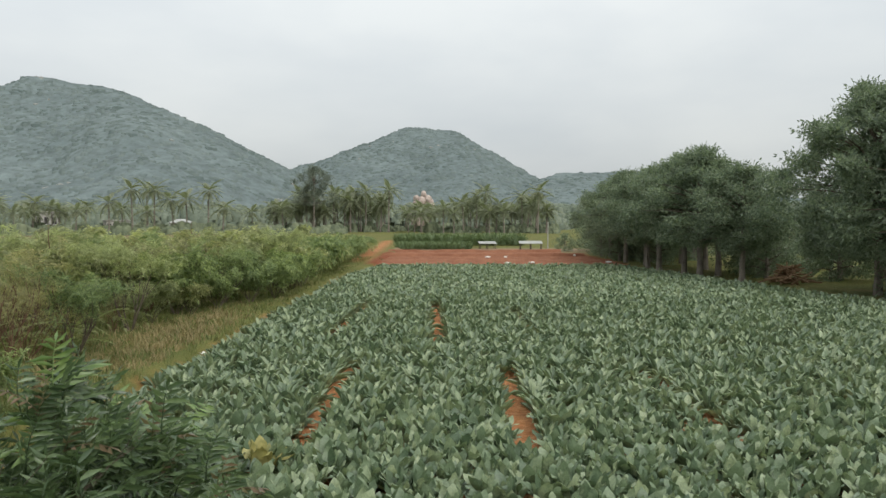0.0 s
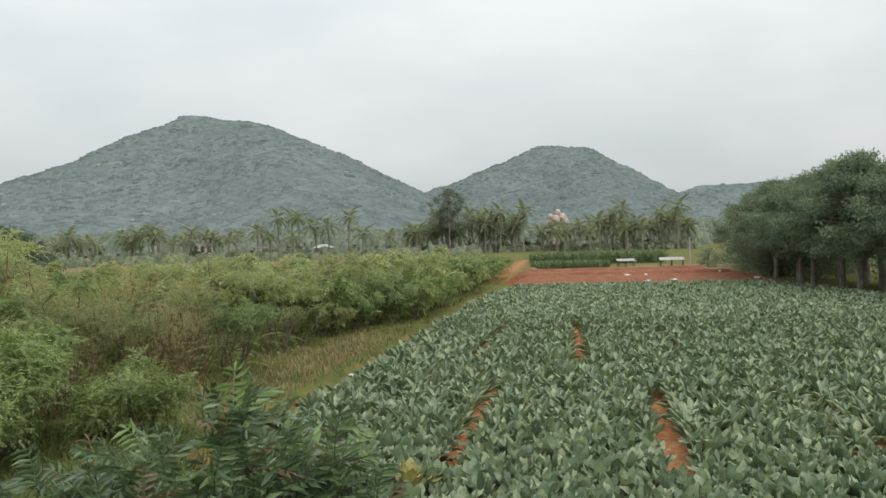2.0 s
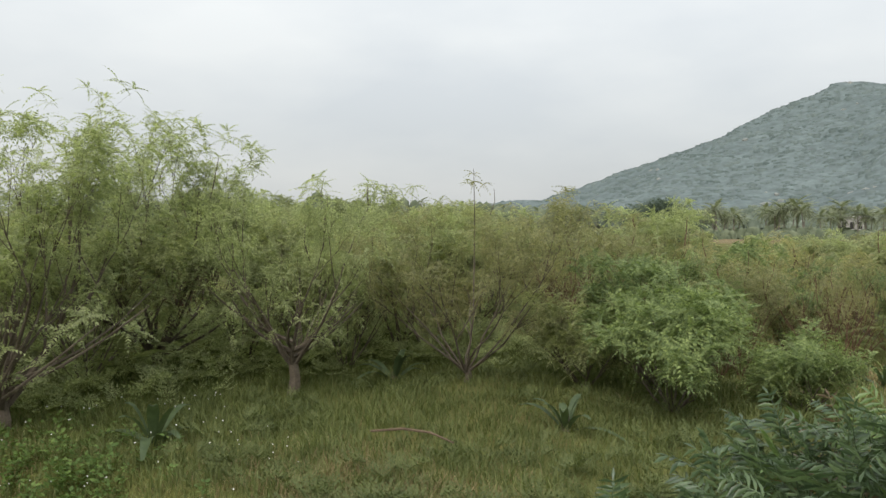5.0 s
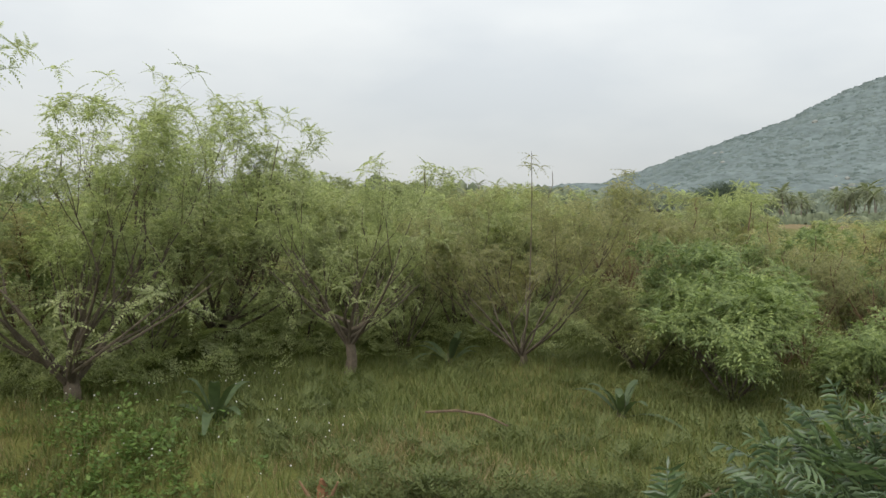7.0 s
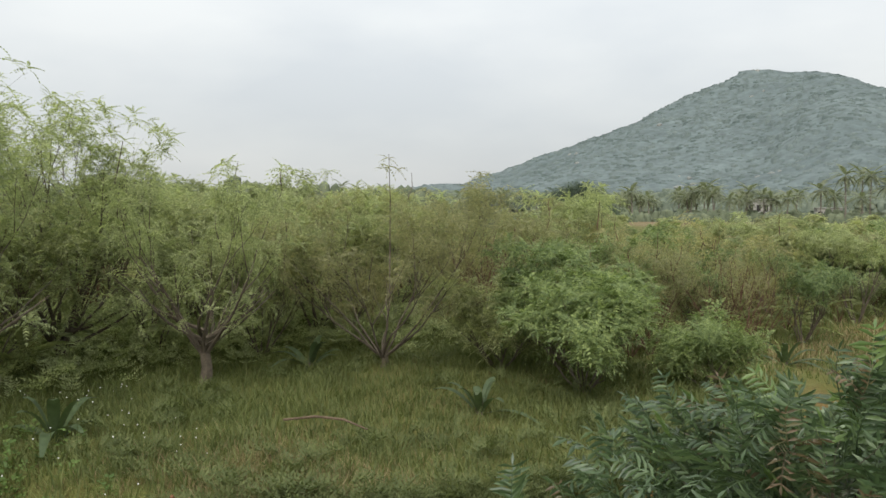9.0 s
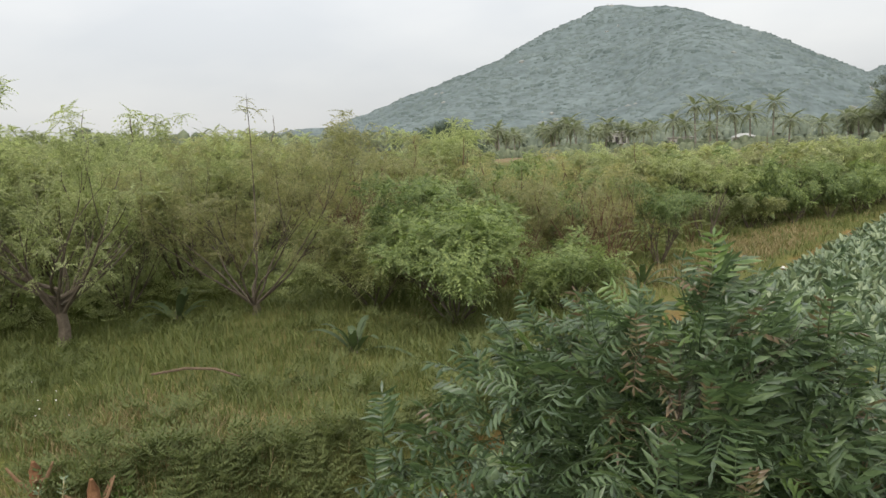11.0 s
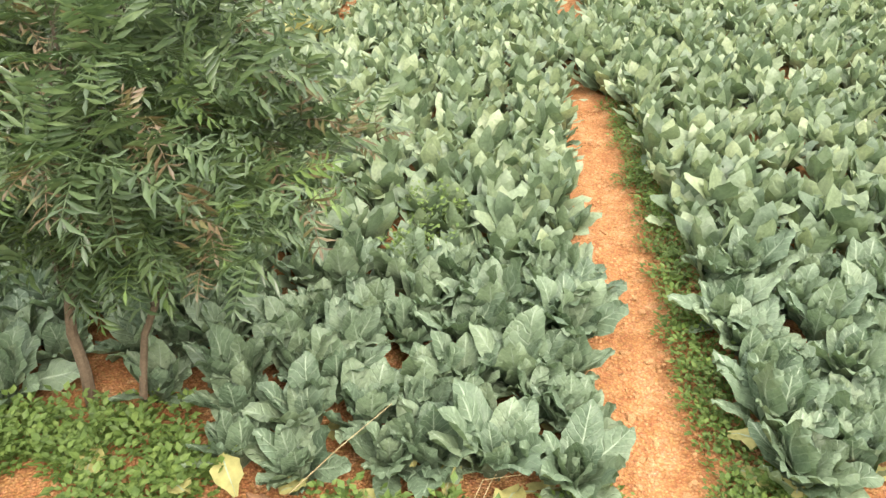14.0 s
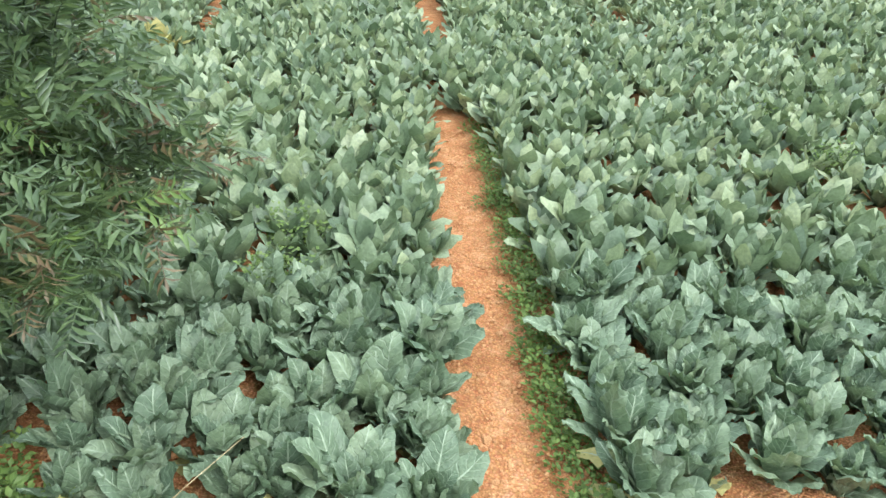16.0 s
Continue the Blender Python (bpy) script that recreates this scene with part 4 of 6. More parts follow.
# ---- row of shade trees on the far right of the field ----
def twig(leaves, reach, length, width, seed):
    """A spray of narrow pointed leaves."""
    r = random.Random(seed)
    vs, fs = [], []
    for _ in range(leaves):
        d = Vector((r.gauss(0, 1), r.gauss(0, 1), r.gauss(0.3, 1))).normalized()
        p = d * reach * r.random()
        e = (d + Vector((r.uniform(-1, 1), r.uniform(-1, 1), r.uniform(-1, 0.6))) * 0.8).normalized()
        w = e.cross(Vector((r.uniform(-1, 1), r.uniform(-1, 1), 1))).normalized() * width
        n = len(vs)
        vs.extend([p - w + e * length * 0.3, p + w + e * length * 0.3, p + e * length])
        fs.append((n, n + 1, n + 2))
    return np.array(vs), np.array(fs)


TWIG = twig(20, 0.30, 0.2, 0.036, 3)


def shade_tree(m, seed, height, label, group="row of shade trees", wide=3.0, low=1.3, pads=40, twigs=15, mats=(M_BARK_PALE, M_TREE), size=(0.75, 1.15), pad=(0.7, 1.35)):
    """Trunk, limbs reaching out to leaf pads, and an uneven domed crown of small leaves."""
    ob = thing("tree", m, label, "tree", group)
    r = random.Random(seed)
    fork = low + 0.18 * (height - low)
    part("trunk", tube([(0, 0, -0.2), (0.03, 0, fork * 0.3), (0.0, 0.05, fork * 0.7), (0, 0, fork), (0.1, 0, (fork + height) * 0.5), (0, 0.1, height * 0.85)], [0.19, 0.14, 0.125, 0.11, 0.07, 0.02], 7), mats[0], ob, "pale slender trunk")
    limbs, ms = [], []
    for k in range(pads):
        g, u = k * 2.39996 + r.uniform(-0.4, 0.4), (k + 0.5) / pads
        h = low + (height - low) * u
        half = wide * math.sin(math.pi * (0.25 + 0.72 * u)) ** 0.75 * r.uniform(0.35, 1.3)
        rr = r.uniform(*pad) * 0.88 * (1 - 0.3 * u)
        c = Vector((math.cos(g) * (half - rr * 0.5), math.sin(g) * (half - rr * 0.5), h - rr * 0.45 + 0.15))
        z0 = min(fork + 0.6 * (h - fork), h) if h > fork else fork * 0.8
        limbs.append(([Vector((0, 0, z0 - 0.1)), Vector((c.x * 0.5, c.y * 0.5, (z0 + c.z) * 0.5 + 0.12)), c], [0.06, 0.035, 0.012], 1))
        for _ in range(twigs):
            d = Vector((r.gauss(0, 1), r.gauss(0, 1), r.gauss(0.25, 0.8))).normalized()
            q = c + Vector((d.x * rr, d.y * rr, d.z * rr * 0.26)) * (0.35 + 0.7 * r.random())
            e = (d + Vector((r.uniform(-1, 1), r.uniform(-1, 1), r.uniform(-0.6, 0.8))) * 0.7).normalized()
            ms.append(hang(q, e, r.uniform(*size)))
    part("limb", wood(limbs), M_BARK, ob, "dark spreading limbs")
    part("crown", scatter(*TWIG, ms), mats[1], ob, "dense dark green leaf clumps")
    return ob


def build_tree_row():
    a = shade_tree(stand(16.4, 30.2, 20), 61, 7.9, "tall dark green shade tree with a spreading crown", wide=3.5, low=1.7, pads=96, twigs=30, pad=(0.55, 1.3))
    b = shade_tree(stand(12.7, 39.6, 80), 62, 6.3, "dark green shade tree with a pale trunk", wide=2.9, low=2.2, pads=50, twigs=26)
    c = shade_tree(stand(11.9, 44.2, 10), 63, 5.8, "bushy dark green shade tree in a row", wide=2.7, low=2.0, pads=46, twigs=26)
    rest = [(a, 17.4, 26.8, 200, 1.0), (a, 18.4, 31.7, 300, 0.95), (c, 13.7, 36.7, 240, 0.92), (b, 12.6, 41.9, 330, 0.95),
            (c, 13.9, 40.5, 20, 1.0), (b, 12.1, 47.3, 190, 0.9), (c, 12.6, 49.7, 120, 0.95), (b, 12.1, 53.1, 60, 0.95), (c, 12.5, 56.5, 290, 0.9),
            (b, 12.6, 60.4, 10, 0.9), (c, 15.0, 45.8, 70, 1.05), (a, 20.1, 23.4, 90, 0.95), (b, 15.4, 51.7, 170, 1.1), (a, 22.0, 27.8, 30, 1.0), (c, 16.4, 58.5, 20, 1.1)]
    for k, x, y, t, s in rest:
        copy_thing(k, stand(x, y, t)).matrix_basis = stand(x, y, t, 0.03, s)


build_tree_row()


def build_understory():
    """Bushes under and behind the tree row, which close the view to the right."""
    a = shade_tree(stand(20.5, 37.0, 0), 66, 2.6, "low dark green bush under the tree row", "bushes under the trees", wide=1.7, low=0.3, pads=14, twigs=10, size=(0.8, 1.3), pad=(0.6, 0.9))
    r = random.Random(29)
    for _ in range(46):
        y = r.uniform(22, 74)
        x = bed_right(y) + 2.6 + abs(r.gauss(0, 1)) * 6 + 1.5 * smooth(50, 60, y)
        copy_thing(a, stand(x, y)).matrix_basis = stand(x, y, r.uniform(0, 360), 0.05, r.uniform(0.6, 1.25))


build_understory()


# ---- coconut palms ----
def palm(m, seed, height, label):
    r = random.Random(seed)
    ob = thing("coconut_palm", m, label, "palm", "coconut palms below the hills")
    bend = r.uniform(-0.6, 0.6)
    pts = [Vector((bend * (k / 6) ** 2, 0.3 * bend * (k / 6), height * k / 6 - 0.1)) for k in range(7)]
    part("trunk", tube(pts, [0.22, 0.17, 0.15, 0.14, 0.13, 0.125, 0.12], 7), M_BARK_PALE, ob, "grey ringed trunk")
    leaf = blades(frond(3.1, 13, 0.9, 0.3, 0.7, 0.8, True))
    ms = []
    for k in range(20):
        a, up = k * 2.39996, 1.35 - 1.75 * (k / 20) + r.uniform(-0.15, 0.15)
        d = Vector((math.cos(a) * math.cos(up), math.sin(a) * math.cos(up), math.sin(up)))
        z = d
        y = Vector((0, 0, -1)) - z * Vector((0, 0, -1)).dot(z)
        y.normalize()
        x = y.cross(z)
        ms.append(np.array(Matrix(((x.x, y.x, z.x, pts[-1].x), (x.y, y.y, z.y, pts[-1].y), (x.z, y.z, z.z, pts[-1].z), (0, 0, 0, 1))) @ Matrix.Scale(r.uniform(0.8, 1.1), 4)))
    part("crown", scatter(*leaf, ms), M_PALM, ob, "drooping feather fronds")
    return ob


def build_palms():
    r = random.Random(23)
    a, b, c = (palm(stand(-58, 150), 71, 8.3, "tall coconut palm with a shaggy crown"), palm(stand(-51, 152), 72, 6.4, "coconut palm with drooping fronds"),
               palm(stand(-63, 158), 73, 4.8, "short coconut palm with a full crown"))
    spots = [(a, -55.0, 153, 1.0), (a, -45.6, 156, 1.0), (b, -47.9, 150, 1.0), (c, -41.4, 151, 1.0), (b, -62.0, 149, 0.9), (a, -59.7, 162, 1.05), (c, -67.7, 148, 0.9), (c, -53.6, 146, 0.85)]
    for _ in range(120):
        u = r.random()
        spots.append((r.choice((a, b, b, c, c)), -40 + 63 * u, 172 + r.uniform(-8, 22), r.uniform(0.8, 1.05)))
    for _ in range(70):
        u = r.random()
        spots.append((r.choice((b, c, c)), -75 - 110 * u, 158 - 22 * u + r.uniform(-8, 20), r.uniform(0.75, 1.0)))
    for _ in range(44):
        u = r.random()
        spots.append((r.choice((a, b, b)), -190 - 90 * u, 145 - 125 * u + r.uniform(-12, 25), r.uniform(0.8, 1.1)))
    for k, x, y, s in spots:
        if abs(x + 4.4) < 4.5 and k is not c:
            continue
        copy_thing(k, stand(x, y)).matrix_basis = stand(x, y, r.uniform(0, 360), 0.05, s)


build_palms()

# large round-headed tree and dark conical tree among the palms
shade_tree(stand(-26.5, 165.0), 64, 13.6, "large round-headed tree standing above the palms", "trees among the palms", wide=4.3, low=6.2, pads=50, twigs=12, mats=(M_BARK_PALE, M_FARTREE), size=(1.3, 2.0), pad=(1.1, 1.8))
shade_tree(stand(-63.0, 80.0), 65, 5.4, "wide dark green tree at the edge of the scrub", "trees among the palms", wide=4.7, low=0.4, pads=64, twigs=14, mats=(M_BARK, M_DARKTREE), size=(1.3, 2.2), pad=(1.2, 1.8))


# ---- far fields: crop strips, shelters, pole, houses ----
def crop_block(x0, x1, y0, y1, h, label, n, seed):
    r = random.Random(seed)
    blade = frond(h, 4, 0.45 * h, 0.13 * h, 0.35)
    ms = [np.array(Matrix.Translation((r.uniform(x0, x1), y0 + (y1 - y0) * r.random() ** 1.3, -0.02)) @ Matrix.Rotation(r.uniform(0, 6.28), 4, "Z") @ Matrix.Scale(r.uniform(0.75, 1.1), 4)) for _ in range(n)]
    v, f = scatter(*blades(blade), ms)
    tagged(new("fodder_crop", fast_mesh("fodder_crop", v, [f], M_CROP)), label, "crop", kind="stuff")


crop_block(-4.5, 2.7, 76.0, 81, 0.6, "low strip of green fodder crop", 1500, 81)
crop_block(-5.3, 9.0, 87, 98, 1.05, "taller strip of green fodder crop behind", 2200, 82)


def shelter(m, w, d, h, label):
    ob = thing("shelter", m, label, "shelter", "low field shelters")
    roof = box(-w / 2, -d / 2, h, w / 2, d / 2, h + 0.05)
    roof[0][:, 2] += roof[0][:, 1] * 0.12
    part("roof", bevelled(*roof, 0.01), M_SHEET, ob, "pale sheet roof")
    for sx in (-1, 0, 1):
        for sy in (-1, 1):
            x, y = sx * (w / 2 - 0.12), sy * (d / 2 - 0.12)
            part("post", tube([(x, y, -0.1), (x + 0.01, y, h * 0.5), (x, y, h + y * 0.12 + 0.01)], [0.045, 0.04, 0.04], 6), M_BARK, ob)
    return ob


shelter(stand(4.3, 78.0, 4), 1.7, 1.4, 0.62, "small low field shelter with a pale sheet roof")
shelter(stand(8.3, 76.0, -3), 2.2, 1.7, 0.7, "low field shelter with a pale corrugated roof")
utility_pole = thing("pole", stand(9.8, 75.0), "slim whitish pole standing at the field corner", "pole")
part("shaft", tube([(0, 0, -0.2), (0, 0, 1.3), (0.02, 0, 2.55)], [0.055, 0.05, 0.04], 8), M_SHEET, utility_pole)
part("cap", tube([(0.02, 0, 2.55), (0.02, 0, 2.63)], [0.08, 0.07], 8), M_GREY, utility_pole)


post = thing("concrete_post", stand(-14.7, 68.5), "slim pale concrete post standing in the scrub", "post")
part("shaft", tube([(0, 0, -0.2), (0.01, 0, 1.1), (0, 0, 2.15)], [0.07, 0.065, 0.06], 4), M_SHEET, post)
part("cap", tube([(0, 0, 2.15), (0, 0, 2.2)], [0.075, 0.06], 4), M_GREY, post)


def house(m, w, d, h, mats, label, gable=0.0, windows=3):
    ob = thing("house", m, label, "house", "houses among the palms")
    part("wall", box(-w / 2, -d / 2, -0.3, w / 2, d / 2, h), mats[0], ob)
    if gable:
        v = np.array([(-w / 2 - .3, -d / 2 - .3, h), (w / 2 + .3, -d / 2 - .3, h), (w / 2 + .3, d / 2 + .3, h), (-w / 2 - .3, d / 2 + .3, h), (-w / 2 * .35, 0, h + gable), (w / 2 * .35, 0, h + gable)])
        me = fast_mesh("roof", v, [[(0, 1, 5, 4), (2, 3, 4, 5), (3, 2, 1, 0)], [(1, 2, 5), (3, 0, 4)]], mats[1])
        part("roof", me, None, ob)
    else:
        part("roof", bevelled(*box(-w / 2 - .25, -d / 2 - .25, h, w / 2 + .25, d / 2 + .25, h + 0.2), 0.03), mats[1], ob)
    for k in range(windows):
        x = w * ((k + 0.5) / windows - 0.5)
        window = part("window", box(x - 0.45, -d / 2 - 0.03, h * 0.35, x + 0.45, -d / 2 + 0.1, h * 0.72), M_DARK, ob)
        part("sill", box(x - 0.52, -d / 2 - 0.12, h * 0.35 - 0.07, x + 0.52, -d / 2 + 0.05, h * 0.35 - 0.003), mats[1], window)
    return ob


house(stand(-74, 182, 30), 5, 5, 2.4, (M_GREY, M_GREY), "low grey-washed house half hidden by palms", 0, 4)
house(stand(-60, 184, 20), 5, 5, 2.0, (M_GREY, M_SHEET), "small pale house behind the palms", 0.8, 3)
house(stand(-94, 190, 30), 5, 5, 4.5, (M_GREY, M_WHITE), "two-storey grey house between palm crowns", 0, 3)
house(stand(-21.6, 44.9, 25), 1.0, 0.9, 1.05, (M_WHITE, M_SHEET), "small white pump house at the end of the scrub", 0, 1)


def rock_heap(m, label):
    """Weathered boulders heaped on one another, the topmost ones standing clear of the woods."""
    ob = thing("rock_heap", m, label, "rocks")
    r = random.Random(8)
    for x, y, z, rad, tall in ((-2.6, 1.5, 2.0, 4.2, 0.9), (2.4, 1.0, 2.0, 4.4, 0.9), (-0.6, 1.6, 6.0, 3.2, 1.1), (1.9, 0.6, 7.6, 2.3, 1.0), (-2.3, 0.4, 8.3, 1.9, 1.1), (-2.7, 0.0, 10.6, 1.35, 0.9), (-0.7, -0.2, 9.6, 1.6, 1.2),
                               (0.0, 0.4, 11.9, 1.15, 1.35), (1.7, -0.3, 10.2, 1.35, 1.2), (2.6, 0.2, 9.0, 1.2, 1.3)):
        bm = bmesh.new()
        bmesh.ops.create_icosphere(bm, subdivisions=2, radius=rad)
        a = r.uniform(0, 9)
        for vt in bm.verts:
            vt.co *= 1 + 0.22 * noise.noise(vt.co / rad * 1.3 + Vector((a, a, 0)))
            vt.co = Vector((vt.co.x + x, vt.co.y + y, vt.co.z * tall + z))
        part("boulder", bm, M_PINKROCK, ob)
    return ob


rock_heap(stand(-7.2, 300), "heap of pale pinkish boulders rising out of the woods")


# ---- the young neem tree by the near edge of the field ----
def leaflet_blade(length, width, sickle):
    """One pointed, slightly folded and curved leaflet along +Z: eight quads."""
    vs, fs = [], []
    rows = 3
    for k in range(rows):
        u = k / (rows - 1)
        w = width * (math.sin(math.pi * min(1.0, u * 0.93 + 0.06)) ** 0.8) * (1 - 0.25 * u)
        cx, cy = sickle * length * u * u, -0.12 * length * u * u
        vs.extend([(cx - w / 2, cy + 0.18 * w, length * u), (cx, cy, length * u), (cx + w / 2, cy + 0.18 * w, length * u)])
    for k in range(rows - 1):
        for j in range(2):
            a = k * 3 + j
            fs.append((a, a + 1, a + 4, a + 3))
    return np.array(vs, dtype=float), np.array(fs)


def neem_leaf_mesh(name, seed, pairs, mat, length=0.205):
    r = random.Random(seed)
    pieces = []
    droop = r.uniform(0.25, 0.6)

    def on(u):
        return Vector((0, length * droop * u * u * 0.8, length * u * (1 - 0.35 * droop * u)))

    for k in range(pairs):
        u = 0.2 + 0.76 * k / (pairs - 1)
        p, t = on(u), (on(u + 0.02) - on(u)).normalized()
        for sx in (-1, 1):
            d = (Vector((sx * 0.85, 0.12 + r.uniform(-0.3, 0.45), r.uniform(-0.2, 0.2))) + t * r.uniform(0.25, 0.6)).normalized()
            ln = length * 0.39 * (1 - 0.45 * abs(u - 0.55)) * r.uniform(0.85, 1.12)
            x = Vector((0, 0, 1)).cross(d).cross(d) * -1
            x.normalize()
            y = d.cross(x)
            m = np.array(((x.x, y.x, d.x, p.x), (x.y, y.y, d.y, p.y), (x.z, y.z, d.z, p.z), (0, 0, 0, 1)))
            pieces.append(scatter(*leaflet_blade(ln, ln * 0.28, 0.25 * sx), [m]))
    pieces.append(scatter(*leaflet_blade(length * 0.24, length * 0.075, 0.05), [aim(on(0.98), on(1.0) - on(0.95))]))
    pieces.append(tube([on(0), on(0.35), on(0.7), on(1.0)], [0.0028, 0.0022, 0.0016, 0.001], 4))
    v, f = joined(pieces)
    turn = np.array(Matrix.Rotation(r.uniform(0.7, 1.2), 4, "X") @ Matrix.Rotation(r.uniform(-0.8, 0.8), 4, "Z") @ Matrix.Scale(0.9, 4))
    v, f = joined([(v, f), scatter(v, f, [turn])])          # two leaves from one twig end
    return fast_mesh(name, v, [f], mat, smooth=True)


def build_neem(m, seed, height, n_leaves, label, bole, crown, red_share, shift=(0.0, 0.0)):
    """crown: half-widths of the leaf mass and its middle height; shift: how far the crown leans from the foot."""
    tree = thing("neem_tree", m, label, "tree", "young neem trees")
    r = random.Random(seed)
    limbs, tips = grow(seed, height - bole, 4, 0.75, 0.016, 2, 0.45, 0.16, 4, 0.5, bole)
    sx, sy = shift
    k = height / 2.3

    def lean(z):
        u = max(0.0, z) / height
        return Vector((sx, sy, 0)) * u * (0.4 + 0.6 * u)

    for pts, _, _ in limbs:
        for p in pts:
            p += lean(p.z)
    part("trunk", tube([Vector(p) + lean(p[2]) for p in ((0, 0, -0.15), (0.01, 0.01, bole * 0.4), (-0.015, 0, bole * 0.75), (0, 0, bole + 0.1), (0.02, 0.02, (height + bole) * 0.5), (0.03, 0, height * 0.82))],
                       [0.034 * k, 0.029 * k, 0.026 * k, 0.024 * k, 0.016 * k, 0.008 * k], 8), M_BARK_TRUNK, tree, "slim brown trunk")
    part("branch", wood(limbs, 3), M_BARK, tree, "thin arching branches")
    meshes = [neem_leaf_mesh("leaf", seed * 10 + k, 6 + k % 2, M_NEEM) for k in range(4)]
    fresh = [neem_leaf_mesh("leaf", seed * 10 + 5 + k, 6, M_NEEM_LIGHT, 0.21) for k in range(2)]
    young = [neem_leaf_mesh("leaf", seed * 10 + 8 + k, 5, M_NEEM_RED, 0.16) for k in range(2)]
    rx, rz, mid = crown
    sprays = [(r.uniform(0, 6.283), r.uniform(-0.3, 0.95), r.uniform(1.05, 1.3)) for _ in range(16)]
    for k in range(n_leaves):
        g, h = r.uniform(0, 6.283), r.uniform(-1, 1)
        rad = (0.35 + 0.65 * r.random() ** 0.6) * 0.96
        if k % 6 == 0:                          # one leaf in six sits on a branch end that stands out
            g, h, rad = r.choice(sprays)
            g, h, rad = g + r.gauss(0, 0.14), min(0.98, h + r.gauss(0, 0.1)), rad * r.uniform(0.78, 1.0)
        elif math.sin(4 * g + 3 * h + seed) * math.sin(6 * h - 2 * g) > 0.45 and rad > 0.6:
            continue
        bulge = 1 + 0.22 * math.sin(3 * g + seed) + 0.18 * math.sin(5 * g + 2 * h) + 0.12 * math.sin(7 * g - 5 * h)
        wide = math.sqrt(max(0.05, 1 - h * h)) * bulge * (1 if h > 0 else 1 - 0.35 * h * h)
        d = Vector((math.cos(g) * wide, math.sin(g) * wide, h))
        p = Vector((d.x * rx * rad + sx * 0.85, d.y * rx * rad + sy * 0.85, mid + d.z * rz * rad))
        out = Vector((d.x, d.y, 0.2 + 0.5 * max(0.0, h) + r.uniform(-0.9, 0.5))).normalized()
        grav = Vector((0, 0, -1))
        z = (out + Vector((r.uniform(-1, 1), r.uniform(-1, 1), 0)) * 0.9).normalized()
        y = (grav - z * grav.dot(z)).normalized()
        x = y.cross(z)
        outer = rad > 0.85 and h > -0.3
        me = r.choice(young) if outer and r.random() < red_share else r.choice(fresh) if r.random() < 0.12 else r.choice(meshes)
        ob = new("leaf", me)
        ob.parent = tree
        s = r.uniform(0.85, 1.35)
        ob.matrix_basis = Matrix(((x.x, y.x, z.x, p.x), (x.y, y.y, z.y, p.y), (x.z, y.z, z.z, p.z), (0, 0, 0, 1))) @ Matrix.Scale(s, 4)
    return tree


build_neem(stand(-1.9, 2.82), 3, 2.2, 1150, "young neem tree with glossy dark green drooping leaves and reddish tips", 0.62, (0.8, 0.7, 1.4), 0.16, (0.34, 0.14))
build_neem(stand(-1.66, 2.78), 5, 1.5, 110, "slim leaning neem sapling with pale reddish young leaves", 0.6, (0.4, 0.3, 1.2), 0.4, (0.75, 0.3))


# ---- cauliflower plants ----
def cauli_leaf(name, seed, nu, nv, mats, length=0.37, width=0.172):
    """A broad leaf with a wavy margin on a thick pale rib, standing up from the base along +Z and curling towards +Y."""
    r = random.Random(seed)
    bend, fold = r.uniform(-0.35, 0.75), r.uniform(-0.1, 0.45)
    ph, twist = r.uniform(0, 6.28), r.uniform(-0.4, 0.4)
    vs, fs, slots = [], [], []
    cols = [-1, -0.55, -0.04, 0.04, 0.55, 1] if nv == 6 else [-1, 0, 1]
    half = nv // 2
    p = Vector((0, 0, 0))
    for k in range(nu):
        u, before = 1 - (1 - k / (nu - 1)) ** 1.3, 1 - (1 - (k - 1) / (nu - 1)) ** 1.3
        ang = bend * u ** 1.7
        if k:
            p = p + Vector((0, math.sin(ang), math.cos(ang))) * length * (u - before)
        e = max(0.0, (u - 0.14) / 0.9)
        w = width * 0.5 * max(0.17 * (1 - e), math.sin(math.pi * e ** 1.05) ** 0.55 if e > 0 else 0.0)
        w *= 1 + 0.09 * math.sin(15 * u + ph)
        nrm = Vector((0, -math.cos(ang), math.sin(ang)))
        for c in cols:
            wave = 0.11 * width * math.sin(15 * u + ph + (2.1 if c > 0 else 0)) * c * c * (u > 0.2)
            lift = fold * abs(c) * w + wave + 0.012 * math.sin(5 * c + 9 * u + ph)
            tw = twist * u
            vs.append(p + Vector((c * w * math.cos(tw), c * w * math.sin(tw), 0)) + nrm * lift + Vector((0, 0, -0.03 * abs(c) * u)))
    n = len(cols)
    for k in range(nu - 1):
        for j in range(n - 1):
            a = k * n + j
            fs.append((a, a + 1, a + n + 1, a + n))
            slots.append(1 if n % 2 == 0 and j == half - 1 and k < nu - 2 else 0)
    return fast_mesh(name, np.array(vs), [np.array(fs)], mats, slots, True), np.array(vs), np.array(fs)


def plant_layout(r, n):
    """Turns, tilts and sizes of a plant's leaves: outer ones lie out, inner ones stand."""
    out = []
    for k in range(n):
        u = k / (n - 1)
        out.append((k * 2.39996 + r.uniform(-0.3, 0.3), radians(44 - 42 * u + r.uniform(-16, 16)), (0.92 + 0.2 * math.sin(3 * u + 0.4)) * r.uniform(0.72, 1.16) * (0.82 if u > 0.85 else 1)))
    return out


def leaf_pose(turn, tilt, s):
    return Matrix.Rotation(turn, 4, "Z") @ Matrix.Translation((0, 0.025, 0.02)) @ Matrix.Rotation(-tilt, 4, "X") @ Matrix.Scale(s, 4)


